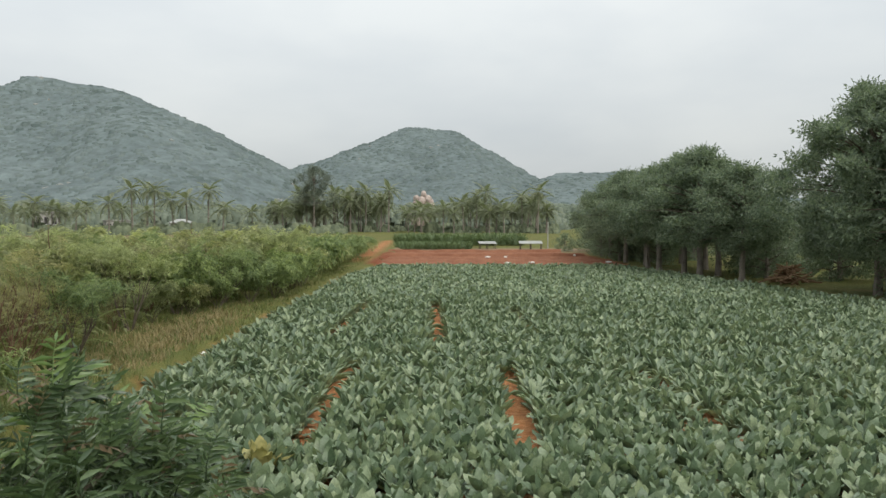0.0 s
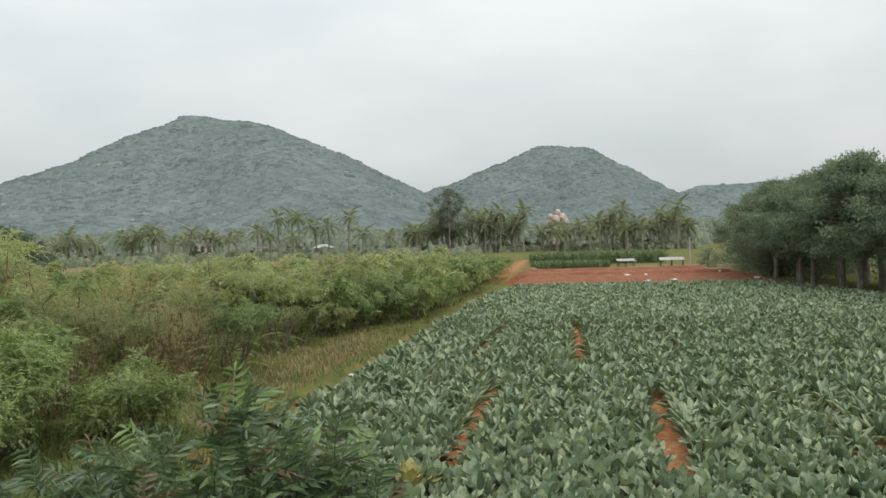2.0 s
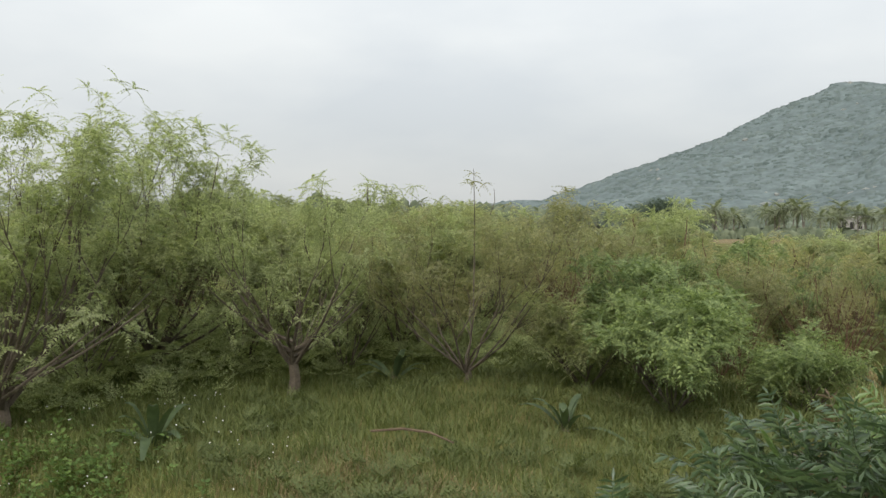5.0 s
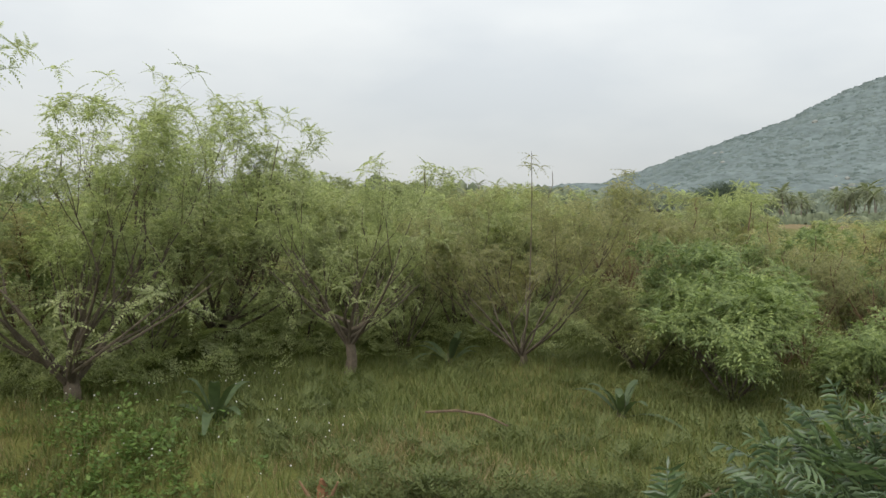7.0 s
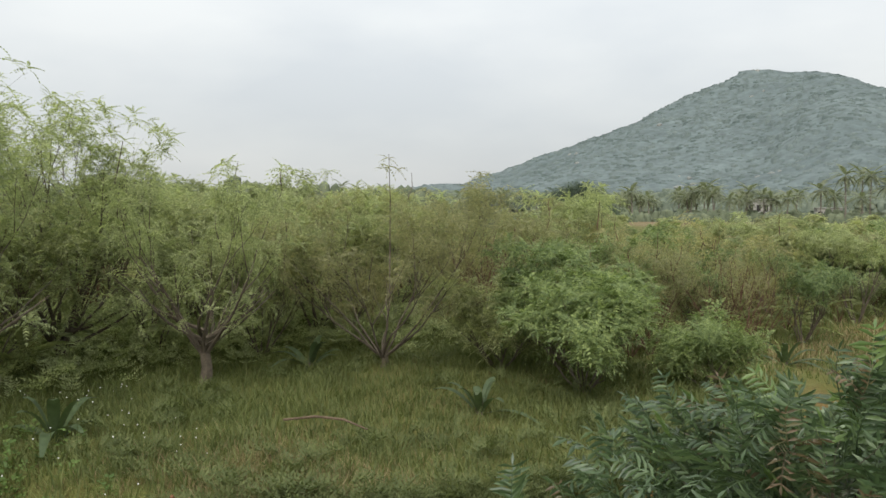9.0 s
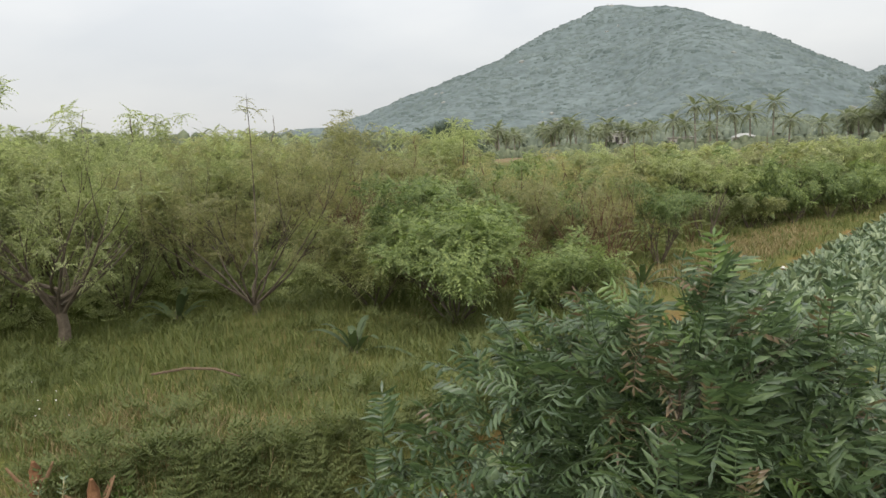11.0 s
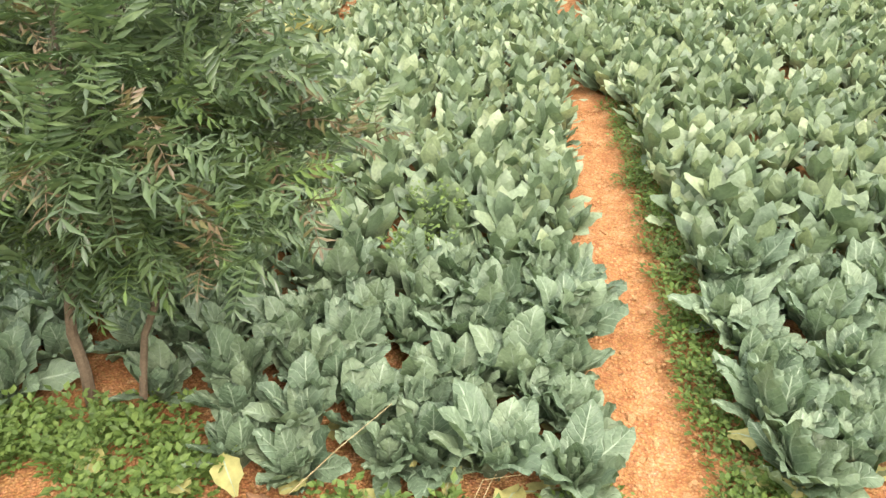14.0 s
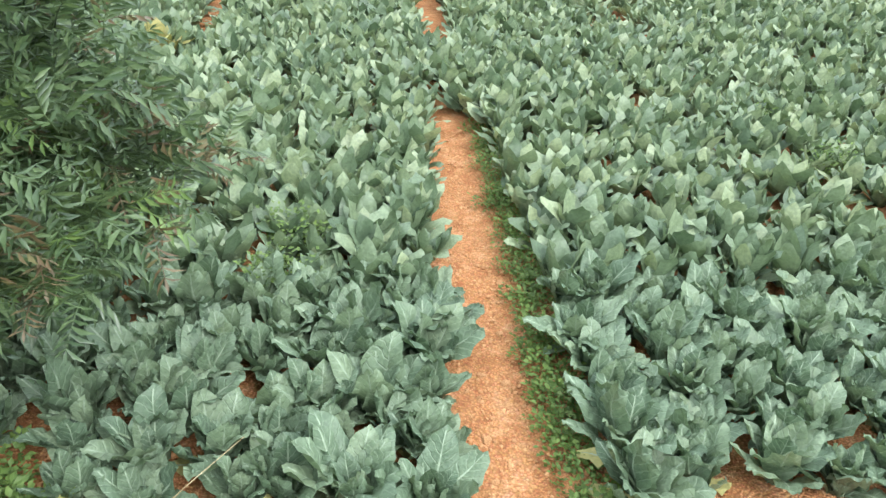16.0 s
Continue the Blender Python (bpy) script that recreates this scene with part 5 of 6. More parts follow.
# gaps between the beds: middle at the near end and at the far end, where they begin and end, and half their width to the plants' hearts
STRIPS = [(-1.72, -1.64, 9.4, 15.2, 0.26), (-2.6, -2.38, 17.6, 27.0, 0.25), (-0.08, -0.26, 17.4, 26.0, 0.29), (2.15, 2.08, 18.6, 24.0, 0.25), (3.7, 3.54, 9.6, 14.4, 0.24), (3.75, 3.75, 4.4, 5.4, 0.3)]


def off_strips(x, y):
    """Plants that would stand in a gap are set back to its edge."""
    if y < 7.15:
        c = path_x(y)
        left, right = c - 0.40 + 0.012 * y, c + 0.53 - 0.025 * y
        if left < x < right:
            return left - 0.02 if x < c + 0.03 else right + 0.02
    if 9.3 < y < 14.6 and abs(x - path_x(y)) < 0.28:
        return path_x(y) + math.copysign(0.29, x - path_x(y))
    for a, b, y0, y1, half in STRIPS:
        if y0 < y < y1:
            c = a + (b - a) * (y - y0) / (y1 - y0)
            if abs(x - c) < half:
                return c + math.copysign(half + 0.01, x - c)
    return x


def build_cauliflower():
    r = random.Random(31)
    near_leaf = [cauli_leaf("leaf", 100 + k, 9, 6, [M_CAULI, M_RIB])[0] for k in range(7)]
    old_leaf = cauli_leaf("leaf", 120, 7, 6, [M_YELLOW, M_RIB], 0.3, 0.18)[0]
    spots = []
    y, row = 2.38, 0
    while y < 47.4:
        x = bed_left(y) + 0.22 + r.uniform(0, 0.2)
        while x < bed_right(y):
            px, py = x + r.uniform(-0.075, 0.075), y + r.uniform(-0.075, 0.075)
            px = off_strips(px, py)
            if (px + 1.96) ** 2 + (py - 8.5) ** 2 > 0.07 and all((px - a) ** 2 + (py - b) ** 2 > 0.02 for a, b in spots[-60:]) and not (abs(px + 1.96) < 0.2 and abs(py - 2.9) < 0.25) and py > 2.3 + 1.05 * max(0.0, -2.8 - px) and not (-2.6 < px < -1.2 and py < 2.85) and r.random() > 0.012:
                spots.append((px, py))
            x += 0.285
        y += 0.28
        row += 1
    label = "leafy blue-green cauliflower plant growing in red soil"
    group = "cauliflower plants"
    # whole-mesh kinds for the plants farther up the field
    kinds = []
    for k in range(4):
        pieces = []
        for j, (turn, tilt, s) in enumerate(plant_layout(r, 21)):
            _, v, f = cauli_leaf("leaf_template", 140 + j + 19 * k, 6, 3, M_CAULI, 0.36, 0.145)
            pieces.append(scatter(v, f, [np.array(leaf_pose(turn, tilt, s))]))
        kinds.append(joined(pieces))
    low, tiny = [], []
    for k in range(4):
        pieces = []
        for j, (turn, tilt, s) in enumerate(plant_layout(r, 17)):
            w, bend, fold = r.uniform(0.036, 0.058), r.uniform(0.02, 0.16), r.uniform(0.0, 0.05)
            v = np.array([(0, 0, 0.04), (w * 0.8, -fold, 0.2), (w * 0.9, bend * 0.5 - fold, 0.33), (0, bend, 0.4), (-w * 0.9, bend * 0.5 - fold, 0.33), (-w * 0.8, -fold, 0.2)])
            pieces.append(scatter(v, np.array([(0, 1, 2, 3), (0, 3, 4, 5)]), [np.array(leaf_pose(turn, tilt + r.uniform(-0.1, 0.2), s * 0.95))]))
        low.append(joined(pieces))
        oval = np.array([(0.03, 0, 0.1), (0.05, 0.05, 0.35), (-0.05, 0.05, 0.35), (-0.03, 0, 0.1)])
        tiny.append(joined([scatter(oval, np.array([(0, 1, 2, 3)]), [np.array(leaf_pose(turn, tilt + r.uniform(-0.1, 0.4), s))]) for turn, tilt, s in plant_layout(r, 13)]))
    mid_mesh = [fast_mesh("cauliflower_plant", v, [f], M_CAULI_J, smooth=True) for v, f in kinds]
    near, mids, mass = [], [], [[] for _ in range(12)]
    for x, y in spots:
        m = pose(x, y, ground_z(x, y) - 0.01, r.uniform(-9, 9), r.uniform(-9, 9), r.uniform(0, 360)) @ Matrix.Scale(r.uniform(0.64, 0.95), 4)
        if y < 3.95 and -4.2 < x < 3.3 and len(near) < 175:
            near.append((x, y, m))
        elif y < 9.5 and -5.5 < x < 5.5 and len(mids) < 125:
            mids.append((x, y, m))
        else:
            k = r.randrange(4)
            mass[k if y < 11 else 4 + k if y < 27 else 8 + k].append(np.array(m))
    for x, y, m in near:
        ob = thing("cauliflower_plant", m, label, "cauliflower", group)
        n = 22
        for k, (turn, tilt, s) in enumerate(plant_layout(r, n)):
            old = k == 0 and y < 3.4 and r.random() < 0.35
            lf = new("leaf", old_leaf if old else r.choice(near_leaf))
            lf.parent = ob
            lf.matrix_basis = leaf_pose(turn, radians(86) if old else tilt, s)
            if old:
                lf["label"] = "yellowed old leaf"
    for x, y, m in mids:
        ob = new("cauliflower_plant", mid_mesh[r.randrange(4)])
        ob.matrix_basis = m
        tagged(ob, label, "cauliflower", group)
    v, f = joined([scatter(*(kinds + low + tiny)[k], mass[k]) for k in range(12) if mass[k]])
    tagged(new("cauliflower_crop", fast_mesh("cauliflower_crop", v, [f], M_CAULI_J, smooth=True)), "dense blue-green cauliflower crop filling the field", "cauliflower", kind="stuff")
    # one plant has bleached to pale yellow
    v, f = kinds[0]
    ob = new("cauliflower_plant", fast_mesh("cauliflower_plant", v, [f], M_YELLOW, smooth=True))
    ob.matrix_basis = pose(-1.96, 8.6, 0.01) @ Matrix.Scale(1.05, 4)
    tagged(ob, "bleached pale yellow cauliflower plant among green ones", "cauliflower", group)


build_cauliflower()


# ---- grass, weeds, clods ----
def tuft(seed, blades, h, spread, width):
    r = random.Random(seed)
    vs, fs = [], []
    for _ in range(blades):
        a, l = r.uniform(0, 6.28), h * r.uniform(0.5, 1.1)
        o = Vector((r.uniform(-1, 1), r.uniform(-1, 1), 0)) * spread * 0.35
        d, s = Vector((math.cos(a), math.sin(a), 0)), Vector((-math.sin(a), math.cos(a), 0)) * width
        b = r.uniform(0.25, 1.0) * l
        n = len(vs)
        vs.extend([o - s, o + s, o + d * b * 0.35 + Vector((0, 0, l * 0.6)) + s * 0.8, o + d * b * 0.35 + Vector((0, 0, l * 0.6)) - s * 0.8,
                   o + d * b + Vector((0, 0, l * 0.92)) + s * 0.12, o + d * b + Vector((0, 0, l * 0.92)) - s * 0.12])
        fs.extend([(n, n + 1, n + 2, n + 3), (n + 3, n + 2, n + 4, n + 5)])
    return np.array(vs), np.array(fs)


def sow(name, label, templates, spots, mat, size, seed, kind="stuff", category="grass"):
    r = random.Random(seed)
    ms = [[] for _ in templates]
    for x, y in spots:
        ms[r.randrange(len(templates))].append(np.array(pose(x, y, ground_z(x, y) - 0.02, 0, 0, r.uniform(0, 360)) @ Matrix.Scale(r.uniform(*size), 4)))
    v, f = joined([scatter(*t, q) for t, q in zip(templates, ms) if q])
    return tagged(new(name, fast_mesh(name, v, [f], mat)), label, category, kind=kind)


def spots_in(n, seed, fx, fy, keep):
    r = random.Random(seed)
    out = []
    while len(out) < n:
        x, y = fx(r), fy(r)
        if keep(x, y, r):
            out.append((x, y))
    return out


TUFTS = [tuft(k, 8, 0.16, 0.5, 0.0045) for k in range(4)]
TUFTS_FAR = [tuft(10 + k, 6, 0.36, 0.6, 0.014) for k in range(4)]
sow("grass", "tall soft green grass on the terrace and its bank", TUFTS,
    spots_in(9500, 1, lambda r: r.uniform(-13.5, -4.4), lambda r: r.uniform(-1.5, 9.5), lambda x, y, r: x < bed_left(y) + 0.02 + 0.1 * n2(x, y, 2)), M_GRASS, (0.7, 1.35), 2)
sow("grass", "green grass along the field edge and under the bushes", TUFTS_FAR,
    spots_in(5200, 3, lambda r: -4.9 - abs(r.gauss(0, 1)) * 6, lambda r: 8 + 48 * r.random() ** 1.4, lambda x, y, r: x < bed_left(y) - 0.1), M_GRASS, (0.3, 0.75), 4)
sow("dry_grass", "patches of dry straw-coloured grass at the field edge", TUFTS_FAR,
    spots_in(1000, 5, lambda r: r.gauss(-6.1, 0.7), lambda r: r.gauss(17.5, 3.2), lambda x, y, r: x < bed_left(y) - 0.4), M_GRASS_DRY, (0.35, 0.65), 6)
sow("dry_grass", "dry brownish grass on the brow of the bank", TUFTS,
    spots_in(900, 7, lambda r: r.gauss(-5.9, 0.8), lambda r: r.gauss(2.9, 0.6), lambda x, y, r: x < bed_left(y) - 0.5), M_GRASS_DRY, (0.5, 0.9), 8)


sow("grass", "thin green grass on the bunds between the red plots", TUFTS_FAR,
    spots_in(900, 17, lambda r: r.uniform(-4.2, 9.8), lambda r: r.choice((53.95, 61.15, 68.8)) + r.gauss(0, 0.12), lambda x, y, r: n2(x, y, 0.4, 3) > -0.2), M_GRASS_DARK, (0.3, 0.6), 18)


def weed(seed, leaves, size, height):
    """A small herb: pointed oval leaves on short stalks."""
    r = random.Random(seed)
    ms = []
    for _ in range(leaves):
        a, u = r.uniform(0, 6.28), r.random()
        p = Vector((math.cos(a) * 0.10 * r.random(), math.sin(a) * 0.10 * r.random(), height * (0.2 + 0.8 * u)))
        d = Vector((math.cos(a), math.sin(a), r.uniform(-0.1, 0.9)))
        ms.append(aim(p, d.normalized(), r.uniform(-0.6, 0.6), r.uniform(0.7, 1.2)))
    b = np.array([(0, 0, 0), (-0.5, 0.06, 0.45), (0, 0, 0.5), (0.5, 0.06, 0.45), (0, -0.06, 1.0)]) * np.array((size * 0.62, size, size))
    v, f = scatter(b, np.array([(0, 2, 1, 1), (0, 3, 2, 2), (1, 2, 4, 4), (2, 3, 4, 4)])[:, :3], ms)
    return v, f


WEEDS = [weed(k, 26, 0.055, 0.2) for k in range(4)]
CROP_WEEDS = [(3.73, 6.8), (3.89, 5.69), (-0.36, 3.96), (-0.32, 4.47)]
TALL_WEEDS = [weed(20 + k, 40, 0.034, 0.3) for k in range(3)]
SMALL_WEEDS = [weed(10 + k, 26, 0.03, 0.09) for k in range(4)]
sow("leafy_weeds", "thick bright green broad-leaved weeds below the bank", WEEDS,
    spots_in(1050, 9, lambda r: r.uniform(-5.9, -2.7), lambda r: r.uniform(1.2, 2.65), lambda x, y, r: y < 2.52 - 0.15 * max(0.0, x + 3.9) + 0.12 * n2(x, y, 2) and (x + 5.7) ** 2 + (y - 2.15) ** 2 > 0.16), M_WEED, (0.8, 1.4), 10, category="weeds")
sow("leafy_weeds", "low green weeds in front of the crop", WEEDS,
    spots_in(620, 11, lambda r: r.uniform(-2.9, 0.1), lambda r: r.uniform(1.65, 2.85), lambda x, y, r: n2(x, y, 1.6, 7) > -0.3 and y < 2.22 + 0.5 * smooth(-0.9, -1.5, x) + 0.2 * n2(x, y, 3)), M_WEED, (0.5, 0.95), 12, category="weeds")
sow("small_weeds", "low clover-like weeds along the trodden strip", SMALL_WEEDS,
    spots_in(430, 13, lambda r: r.uniform(0.0, 2.0), lambda r: r.uniform(2.0, 6.9), lambda x, y, r: 0.17 + 0.1 * n2(x, y, 3.1, 5) < x - path_x(y) < 0.36 + 0.1 * n2(x, y, 2) or (y < 2.45 and x - path_x(y) > 0.2 and x < 1.35) or (y < 2.3 and -0.5 < x - path_x(y) < -0.2)), M_WEED, (0.7, 1.3), 14, category="weeds")


sow("leafy_weeds", "tufts of small green weeds standing up among the crop", TALL_WEEDS,
    spots_in(60, 21, lambda r: r.uniform(-1, 4.2), lambda r: r.uniform(3.2, 7.2), lambda x, y, r: min((x - a) ** 2 + (y - b) ** 2 for a, b in CROP_WEEDS) < 0.035), M_WEED, (0.8, 1.15), 22, category="weeds")


def bank_face(x, y, r):
    left = bed_left(y)
    return left - 0.3 - 0.75 * min(2.0, max(0.0, 4.4 - y)) < x < left + 0.02 and y > 1.9


sow("rank_grass", "dark green rank grass over the steep bank, its shade painted in", TUFTS,
    spots_in(4600, 15, lambda r: r.uniform(-7.0, -4.3), lambda r: r.uniform(1.9, 7.0), bank_face), M_GRASS_DARK, (0.35, 0.75), 16)


def build_bank_herbs():
    """Small ferny weeds tangled over the face of the bank and along its brow."""
    r = random.Random(33)
    spots = spots_in(650, 34, lambda r: r.uniform(-7.0, -4.25), lambda r: r.uniform(1.9, 7.0), bank_face) + spots_in(260, 35, lambda r: r.uniform(-9.5, -5.0), lambda r: r.uniform(1.8, 7.5), lambda x, y, r: x < bed_left(y) - 0.4 and n2(x, y, 0.9, 4.0) > 0.1)
    ms = []
    for x, y in spots:
        d = Vector((r.uniform(-1, 1) + 0.3, r.uniform(-1, 1), r.uniform(0.3, 1.3))).normalized()
        ms.append(hang(Vector((x, y, ground_z(x, y) + r.uniform(0.0, 0.1))), d, r.uniform(0.5, 1.1)))
    v, f = scatter(*FEATHER_SOFT, ms)
    tagged(new("ferny_weeds", fast_mesh("ferny_weeds", v, [f], M_GRASS_DARK)), "small ferny green weeds tangled over the grassy bank", "weeds", kind="stuff")


build_bank_herbs()


def herb(m, seed, h, label):
    """A pale upright weed: one stem with small leaves all the way up."""
    ob = thing("tall_weed", m, label, "weed", "pale upright weeds")
    r = random.Random(seed)
    pts = [Vector((0.05 * math.sin(k), 0.05 * math.cos(k * 1.3), h * k / 5)) for k in range(6)]
    part("stem", tube(pts, [0.005, 0.005, 0.004, 0.004, 0.003, 0.002], 5), M_STRAW, ob)
    ms = []
    for k in range(46):
        u = r.uniform(0.15, 1.0)
        p = pts[int(u * 4.99)].lerp(pts[int(u * 4.99) + 1], u * 4.99 - int(u * 4.99))
        a = k * 2.4
        ms.append(aim(p, Vector((math.cos(a), math.sin(a), 0.5)).normalized(), 0, r.uniform(0.6, 1.1)))
    b = np.array([(0, 0, 0), (-0.011, 0.004, 0.022), (0, 0, 0.05), (0.011, 0.004, 0.022)])
    part("foliage", scatter(b, np.array([(0, 1, 2, 3)]), ms), M_CAULI_J, ob)
    return ob


for k, (x, y, h) in enumerate(((-4.5, 2.25, 0.7), (-4.7, 2.1, 0.55), (-5.4, 2.1, 0.6), (-5.55, 2.0, 0.5), (-4.35, 2.05, 0.5))):
    herb(stand(x, y), 90 + k, h, "pale upright weed with small grey-green leaves")


def build_flowers():
    r = random.Random(51)
    head = CLUMPS[1]
    ms, stems = [], []
    for _ in range(80):
        x, y = r.uniform(-9.4, -6.0), r.uniform(0.2, 3.0)
        z, h = ground_z(x, y), r.uniform(0.22, 0.42)
        t = Vector((x + r.uniform(-0.06, 0.06), y + r.uniform(-0.06, 0.06), z + h))
        stems.append(tube([(x, y, z - 0.02), t], [0.0025, 0.002], 4))
        ms.append(np.array(Matrix.Translation(t) @ Matrix.Scale(r.uniform(0.004, 0.008), 4)))
    tagged(new("flower_stems", fast_mesh("flower_stems", *(lambda q: (q[0], [q[1]]))(joined(stems)), M_GRASS)), "thin green stalks of small wild flowers", "flowers", kind="stuff")
    tagged(new("wild_flowers", fast_mesh("wild_flowers", *(lambda q: (q[0], [q[1]]))(scatter(*head, ms)), M_WHITE)), "tiny white wild flowers above the grass", "flowers", kind="stuff")


build_flowers()
sow("dry_grass", "trampled straw-coloured grass at the foot of the bank", TUFTS,
    spots_in(700, 17, lambda r: r.gauss(-8.3, 1.0), lambda r: r.gauss(0.3, 0.5), lambda x, y, r: True), M_GRASS_DRY, (0.4, 0.8), 18)
sow("leafy_weeds", "broad-leaved green weeds among dry grass", WEEDS,
    spots_in(260, 19, lambda r: r.gauss(-7.6, 0.9), lambda r: r.gauss(0.9, 0.45), lambda x, y, r: True), M_WEED, (0.6, 1.2), 20, category="weeds")


def build_clods():
    r = random.Random(41)
    shapes = [fast_mesh("clod", v * np.array((1, 0.8, 0.6)), [f], M_STONE) for v, f in (ico(70 + k, 0.3) for k in range(3))]
    strip = thing("trodden_strip", pose(0, 0, 0), "trodden strip of crumbly orange soil between crop beds", "soil", kind="structure")
    for _ in range(170):
        y = r.uniform(1.9, 7.0)
        x = path_x(y) + r.gauss(0, 0.14)
        ob = new("clod", r.choice(shapes))
        ob.parent = strip
        s = 0.008 + 0.026 * r.random() ** 3
        ob.matrix_basis = pose(x, y, ground_z(x, y) + s * 0.2, r.uniform(0, 40), r.uniform(0, 40), r.uniform(0, 360)) @ Matrix.Scale(s, 4)
    ms = [np.array(pose(*(lambda x, y: (x, y, ground_z(x, y) + 0.003))(r.uniform(-4.2, 4), r.uniform(1.8, 2.8)), r.uniform(0, 90), 0, r.uniform(0, 360)) @ Matrix.Scale(0.004 + 0.016 * r.random() ** 3, 4)) for _ in range(1000)]
    ms += [np.array(pose(*(lambda y: (path_x(y) + r.gauss(0, 0.2), y))(yy), 0, 0, 0, r.uniform(0, 360)) @ Matrix.Translation((0, 0, 0)) @ Matrix.Scale(0.003 + 0.011 * r.random() ** 2, 4)) for yy in [r.uniform(1.9, 7) for _ in range(2400)]]
    for m in ms[1000:]:
        m[2, 3] = ground_z(m[0, 3], m[1, 3]) + 0.002
    v, f = scatter(*CLUMPS[0], ms)
    tagged(new("soil_crumbs", fast_mesh("soil_crumbs", v, [f], M_STONE)), "scattered orange soil crumbs and small stones", "soil", kind="stuff")


build_clods()


# ---- young coconut seedlings on the terrace ----
def seedling(m, seed, label, s=1.0):
    ob = thing("palm_seedling", m, label, "palm", "young palms on the grass")
    r = random.Random(seed)
    for k in range(9):
        a, up = k * 2.4 + r.uniform(-0.4, 0.4), radians(r.uniform(28, 78))
        d = Vector((math.cos(a) * math.cos(up), math.sin(a) * math.cos(up), math.sin(up)))
        ln, wd = r.uniform(0.75, 1.1) * s, 0.05 * s
        vs, fs = [], []
        side = d.cross(Vector((0, 0, 1))).normalized()
        for j in range(7):
            u = j / 6
            p = d * ln * u + Vector((0, 0, -0.5 * ln * u * u))
            w = wd * (0.15 + 0.85 * math.sin(math.pi * (0.1 + 0.85 * u)))
            lift = Vector((0, 0, 0.35 * w))
            vs.extend([p - side * w + lift, p, p + side * w + lift])
        for j in range(6):
            for c in range(2):
                q = j * 3 + c
                fs.append((q, q + 1, q + 4, q + 3))
        part("frond", fast_mesh("frond", np.array(vs), [np.array(fs)], M_SEEDLING, smooth=True), None, ob)
    part("stem", tube([(0, 0, -0.05), (0, 0, 0.12), (0.01, 0, 0.22)], [0.05, 0.045, 0.03], 7), M_BARK, ob)
    return ob


seedling(stand(-8.4, 2.1), 1, "young palm with broad dark upright fronds in grass", 1.15)
seedling(stand(-9.7, 5.8), 2, "dark young palm seedling beside a shrub", 1.0)
seedling(stand(-6.4, 5.8), 3, "small young palm at the foot of a bush", 0.9)
seedling(stand(-6.0, 12.2), 4, "dark young palm at the edge of the scrub", 1.0)

# fallen stick, stumps and broken clay pieces
stick = thing("fallen_stick", pose(0, 0, 0), "thin dark fallen stick lying on tall grass", "stick")
part("shaft", tube([(-7.05, 3.78, 0.80), (-6.75, 3.95, 0.86), (-6.45, 4.06, 0.87), (-6.18, 4.13, 0.82)], [0.012, 0.014, 0.013, 0.008], 6), M_BARK_TRUNK, stick)


def stump(m, seed, h, label):
    ob = thing("stump", m, label, "stump", "weathered stumps on the bank")
    r = random.Random(seed)
    part("trunk", tube([(0, 0, -0.1), (0.02, 0.01, h * 0.4), (-0.01, 0.02, h * 0.75), (0.02, 0, h)], [0.08, 0.05, 0.042, 0.012], 8), M_CLAY, ob)
    for k in range(3):
        a = r.uniform(0, 6.28)
        part("root", tube([(0, 0, h * r.uniform(0.1, 0.5)), (0.1 * math.cos(a), 0.1 * math.sin(a), h * 0.6), (0.16 * math.cos(a), 0.16 * math.sin(a), h * r.uniform(0.7, 1.1))], [0.018, 0.014, 0.008], 5), M_BARK_BROWN, ob)
    return ob


stump(stand(-5.46, 2.32), 1, 0.36, "weathered reddish-brown stump with twisted roots")
stump(stand(-5.93, 2.16), 2, 0.3, "short reddish-brown stump beside another")


def clay_shard(m, seed, label):
    """A curved, broken piece of a clay pipe, hollow and thick-walled."""
    r = random.Random(seed)
    vs, fs = [], []
    na, nl = 9, 5
    for layer in (0.085, 0.068):
        for j in range(nl):
            for k in range(na):
                a = -1.3 + 2.6 * k / (na - 1)
                y = (j / (nl - 1) - 0.5) * 0.34 + (0.05 * math.sin(k * 1.7 + seed) if j in (0, nl - 1) else 0)
                vs.append((math.sin(a) * layer, y, math.cos(a) * layer))
    n = na * nl
    for j in range(nl - 1):
        for k in range(na - 1):
            q = j * na + k
            fs.append((q, q + 1, q + na + 1, q + na))
            fs.append((n + q, n + q + na, n + q + na + 1, n + q + 1))
    for k in range(na - 1):
        fs.append((k, n + k, n + k + 1, k + 1))
        q = (nl - 1) * na + k
        fs.append((q, q + 1, n + q + 1, n + q))
    for j in range(nl - 1):
        q = j * na
        fs.append((q, q + na, n + q + na, n + q))
        q += na - 1
        fs.append((q, n + q, n + q + na, q + na))
    ob = new("clay_shard", fast_mesh("clay_shard", np.array(vs), [np.array(fs)], M_CLAY))
    ob.matrix_basis = m
    return tagged(ob, label, "shard", "broken clay pieces")


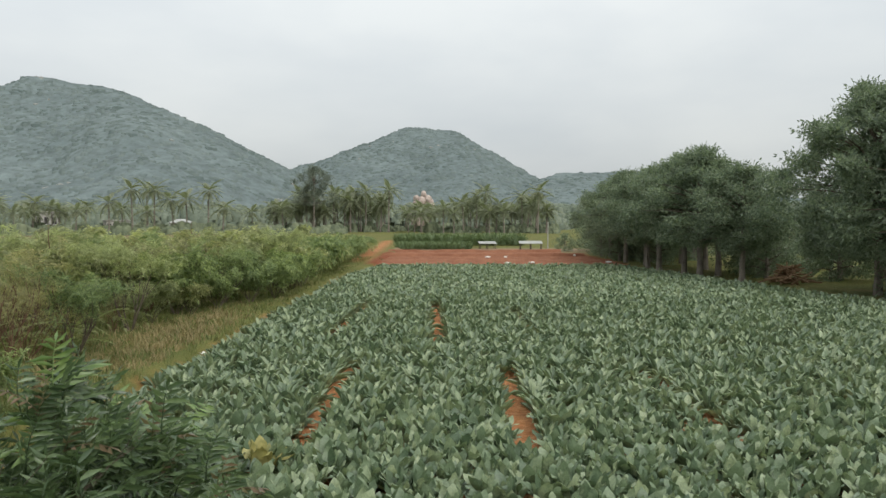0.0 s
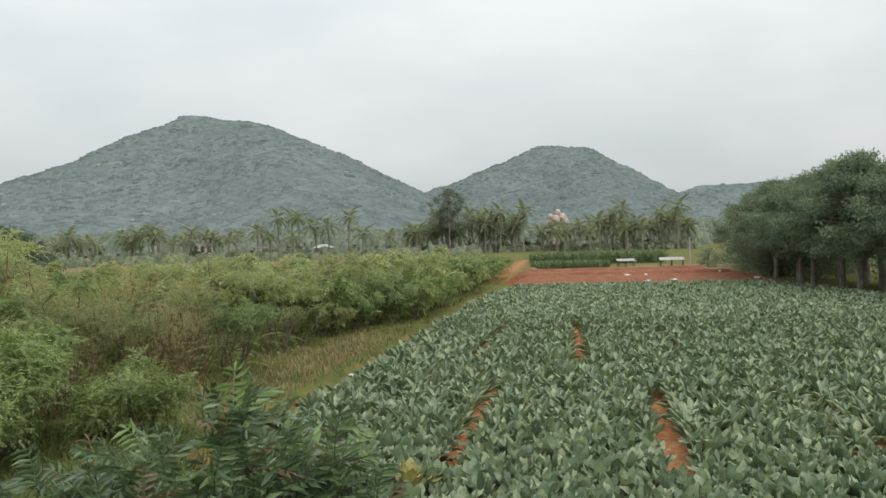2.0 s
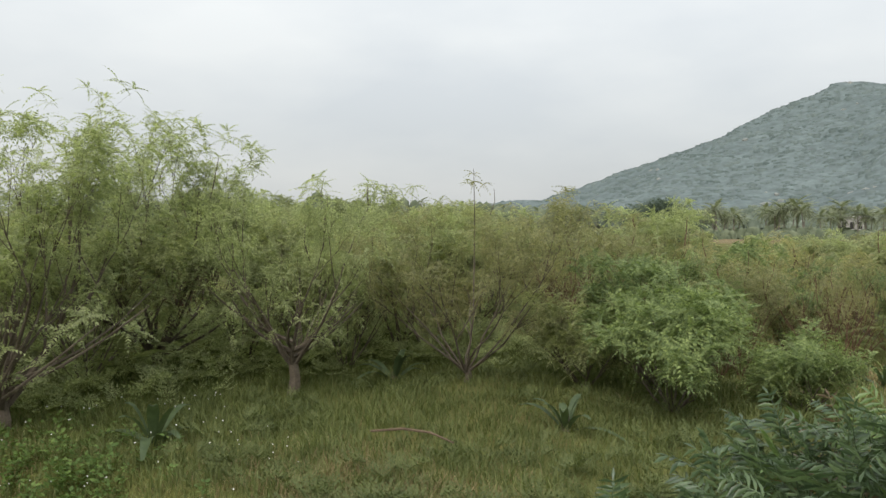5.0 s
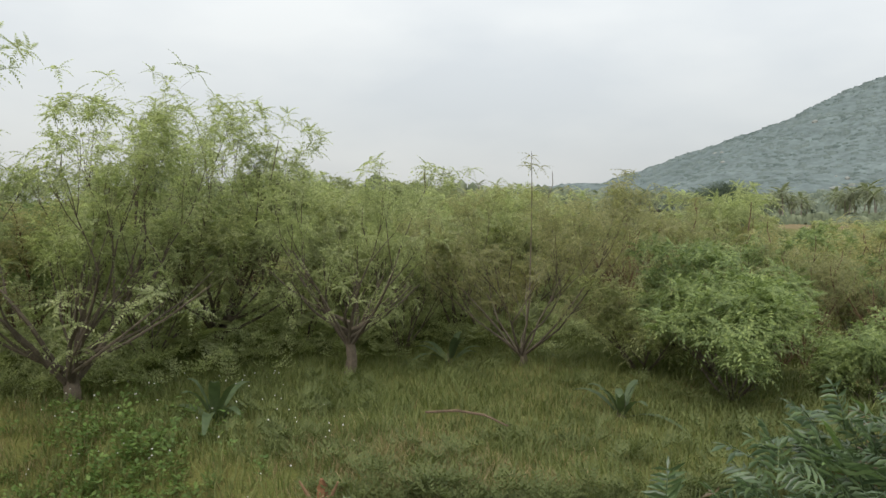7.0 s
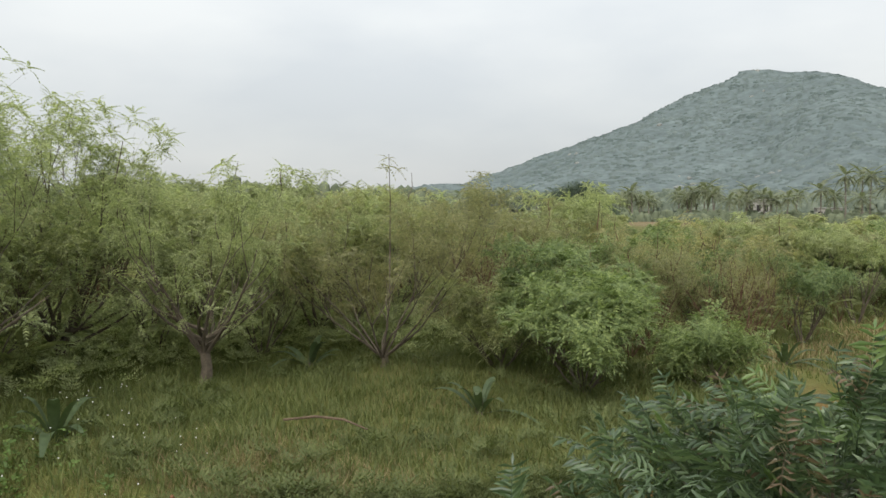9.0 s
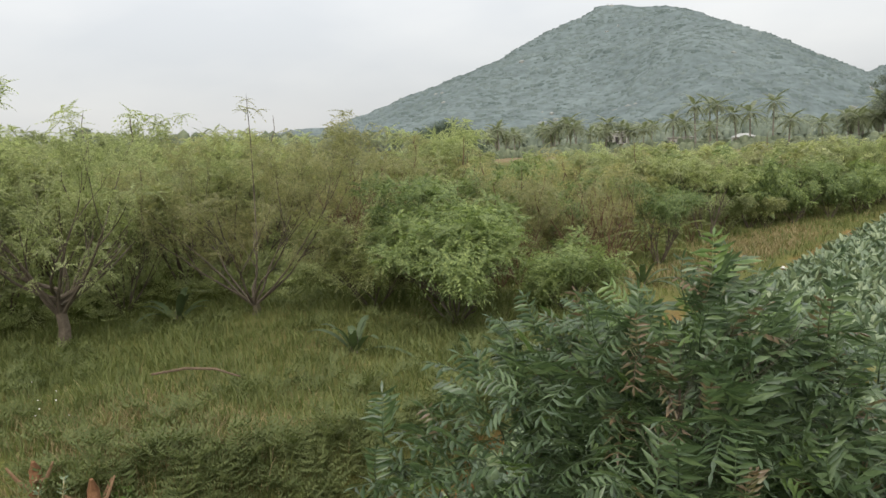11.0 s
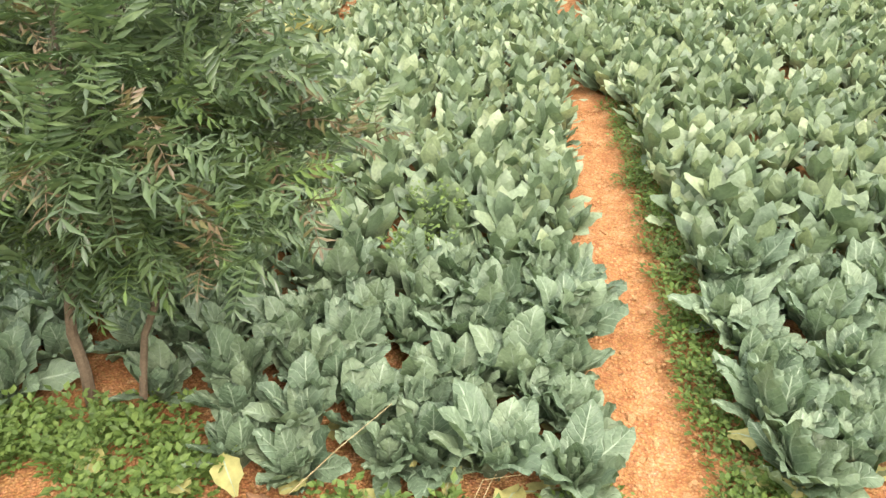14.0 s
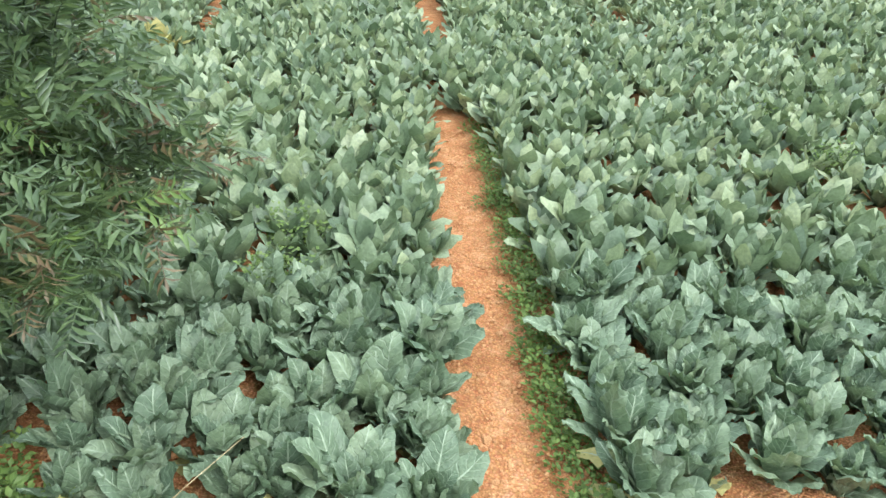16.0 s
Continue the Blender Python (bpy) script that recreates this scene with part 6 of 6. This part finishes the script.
clay_shard(pose(-0.78, 2.05, 0.04, 8, 10, 62), 1, "broken curved brown clay piece with a dark hollow")
clay_shard(pose(0.0, 2.01, 0.04, -6, 5, 75), 2, "broken brown clay piece under dry straw")
straw = thing("straw_wisp", pose(0, 0, 0), "a few dry straw stems lying on the weeds", "straw")
for k, (a, b, c) in enumerate((((-0.78, 2.15, 0.16), (-0.6, 2.28, 0.27), (-0.40, 2.48, 0.33)), ((-0.05, 2.18, 0.05), (0.0, 2.21, 0.17), (0.02, 2.18, 0.24)), ((-0.1, 2.13, 0.06), (-0.03, 2.23, 0.16), (0.12, 2.25, 0.17)))):
    part("stem", tube([a, b, c], [0.002, 0.002, 0.0014], 4), M_STRAW, straw)

# small pale sacks on the red plots, a scrap of plastic, a heap of brushwood
def sack(m, seed, label):
    bm = bmesh.new()
    bmesh.ops.create_icosphere(bm, subdivisions=2, radius=0.22)
    r = random.Random(seed)
    for vt in bm.verts:
        vt.co = Vector((vt.co.x * 1.3, vt.co.y * 0.8, max(-0.1, vt.co.z * 0.55))) * (1 + r.uniform(-0.08, 0.08))
    ob = thing("sack", m, label, "sack", "sacks left on the red plots")
    part("bag", bm, M_WHITE, ob)
    part("neck", tube([(0.24, 0, 0), (0.30, 0, 0.03), (0.36, 0.02, 0.02)], [0.06, 0.03, 0.06], 7), M_WHITE, ob)
    return ob


for k, (x, y) in enumerate(((3.2, 57.6), (4.5, 57.7), (4.0, 49.6), (5.6, 50.2), (9.9, 60.3), (10.5, 51.0))):
    sack(pose(x, y, 0.16, 0, 0, k * 67) @ Matrix.Scale(0.6, 4), k, "pale cloth sack lying on bare red soil")

bm = bmesh.new()
bmesh.ops.create_grid(bm, x_segments=7, y_segments=6, size=0.13)
for vt in bm.verts:
    vt.co.z = 0.09 * n2(vt.co.x, vt.co.y, 14.0) + 0.06
    vt.co.x += 0.05 * n2(vt.co.y, vt.co.x, 9.0, 2.0)
bmesh.ops.solidify(bm, geom=bm.faces[:], thickness=0.004)
bag = thing("plastic_bag", stand(-4.95, 16.4) @ Matrix.Scale(0.55, 4), "crumpled white plastic bag lying in the grass", "bag")
part("sheet", bm, M_WHITE, bag)


def brush_heap(m, seed, label):
    ob = thing("brush_heap", m, label, "brushwood")
    r = random.Random(seed)
    for k in range(60):
        a, h = r.uniform(0, 6.28), r.random()
        rad = 1.3 * (1 - h) * r.random() ** 0.5
        p = Vector((math.cos(a) * rad, math.sin(a) * rad, 0.05 + 0.7 * h))
        d = Vector((r.uniform(-1, 1), r.uniform(-1, 1), r.uniform(-0.25, 0.3))).normalized() * r.uniform(0.3, 0.7)
        part("branch", tube([p - d, p + Vector((0, 0, 0.03)), p + d], [0.035, 0.045, 0.03], 5), M_BARK_BROWN, ob)
    return ob


brush_heap(stand(15.3, 35.6), 1, "heap of cut reddish-brown branches beside the trees")


# shed yellow leaves along the near edge of the crop
def build_fallen_leaves():
    r = random.Random(63)
    kinds = [cauli_leaf("fallen_leaf", 300 + k, 7, 6, [M_YELLOW, M_RIB], 0.24, 0.15)[0] for k in range(3)]
    for x, y in ((-1.35, 2.3), (-1.02, 2.22), (-0.55, 2.25), (-0.18, 2.22), (0.12, 2.28), (0.22, 2.4), (-0.32, 2.38), (1.25, 2.4), (1.45, 2.32), (-1.7, 2.5), (-2.4, 2.45), (1.02, 2.6), (-0.75, 2.32)):
        ob = new("fallen_leaf", r.choice(kinds))
        s = r.uniform(0.6, 0.95)
        ob.matrix_basis = pose(x, y, ground_z(x, y) + 0.07, -r.uniform(62, 80), r.uniform(-15, 15), r.uniform(0, 360)) @ Matrix.Scale(s, 4)
        tagged(ob, "shed yellow cauliflower leaf on the soil", "leaf", "shed leaves at the field edge")


build_fallen_leaves()
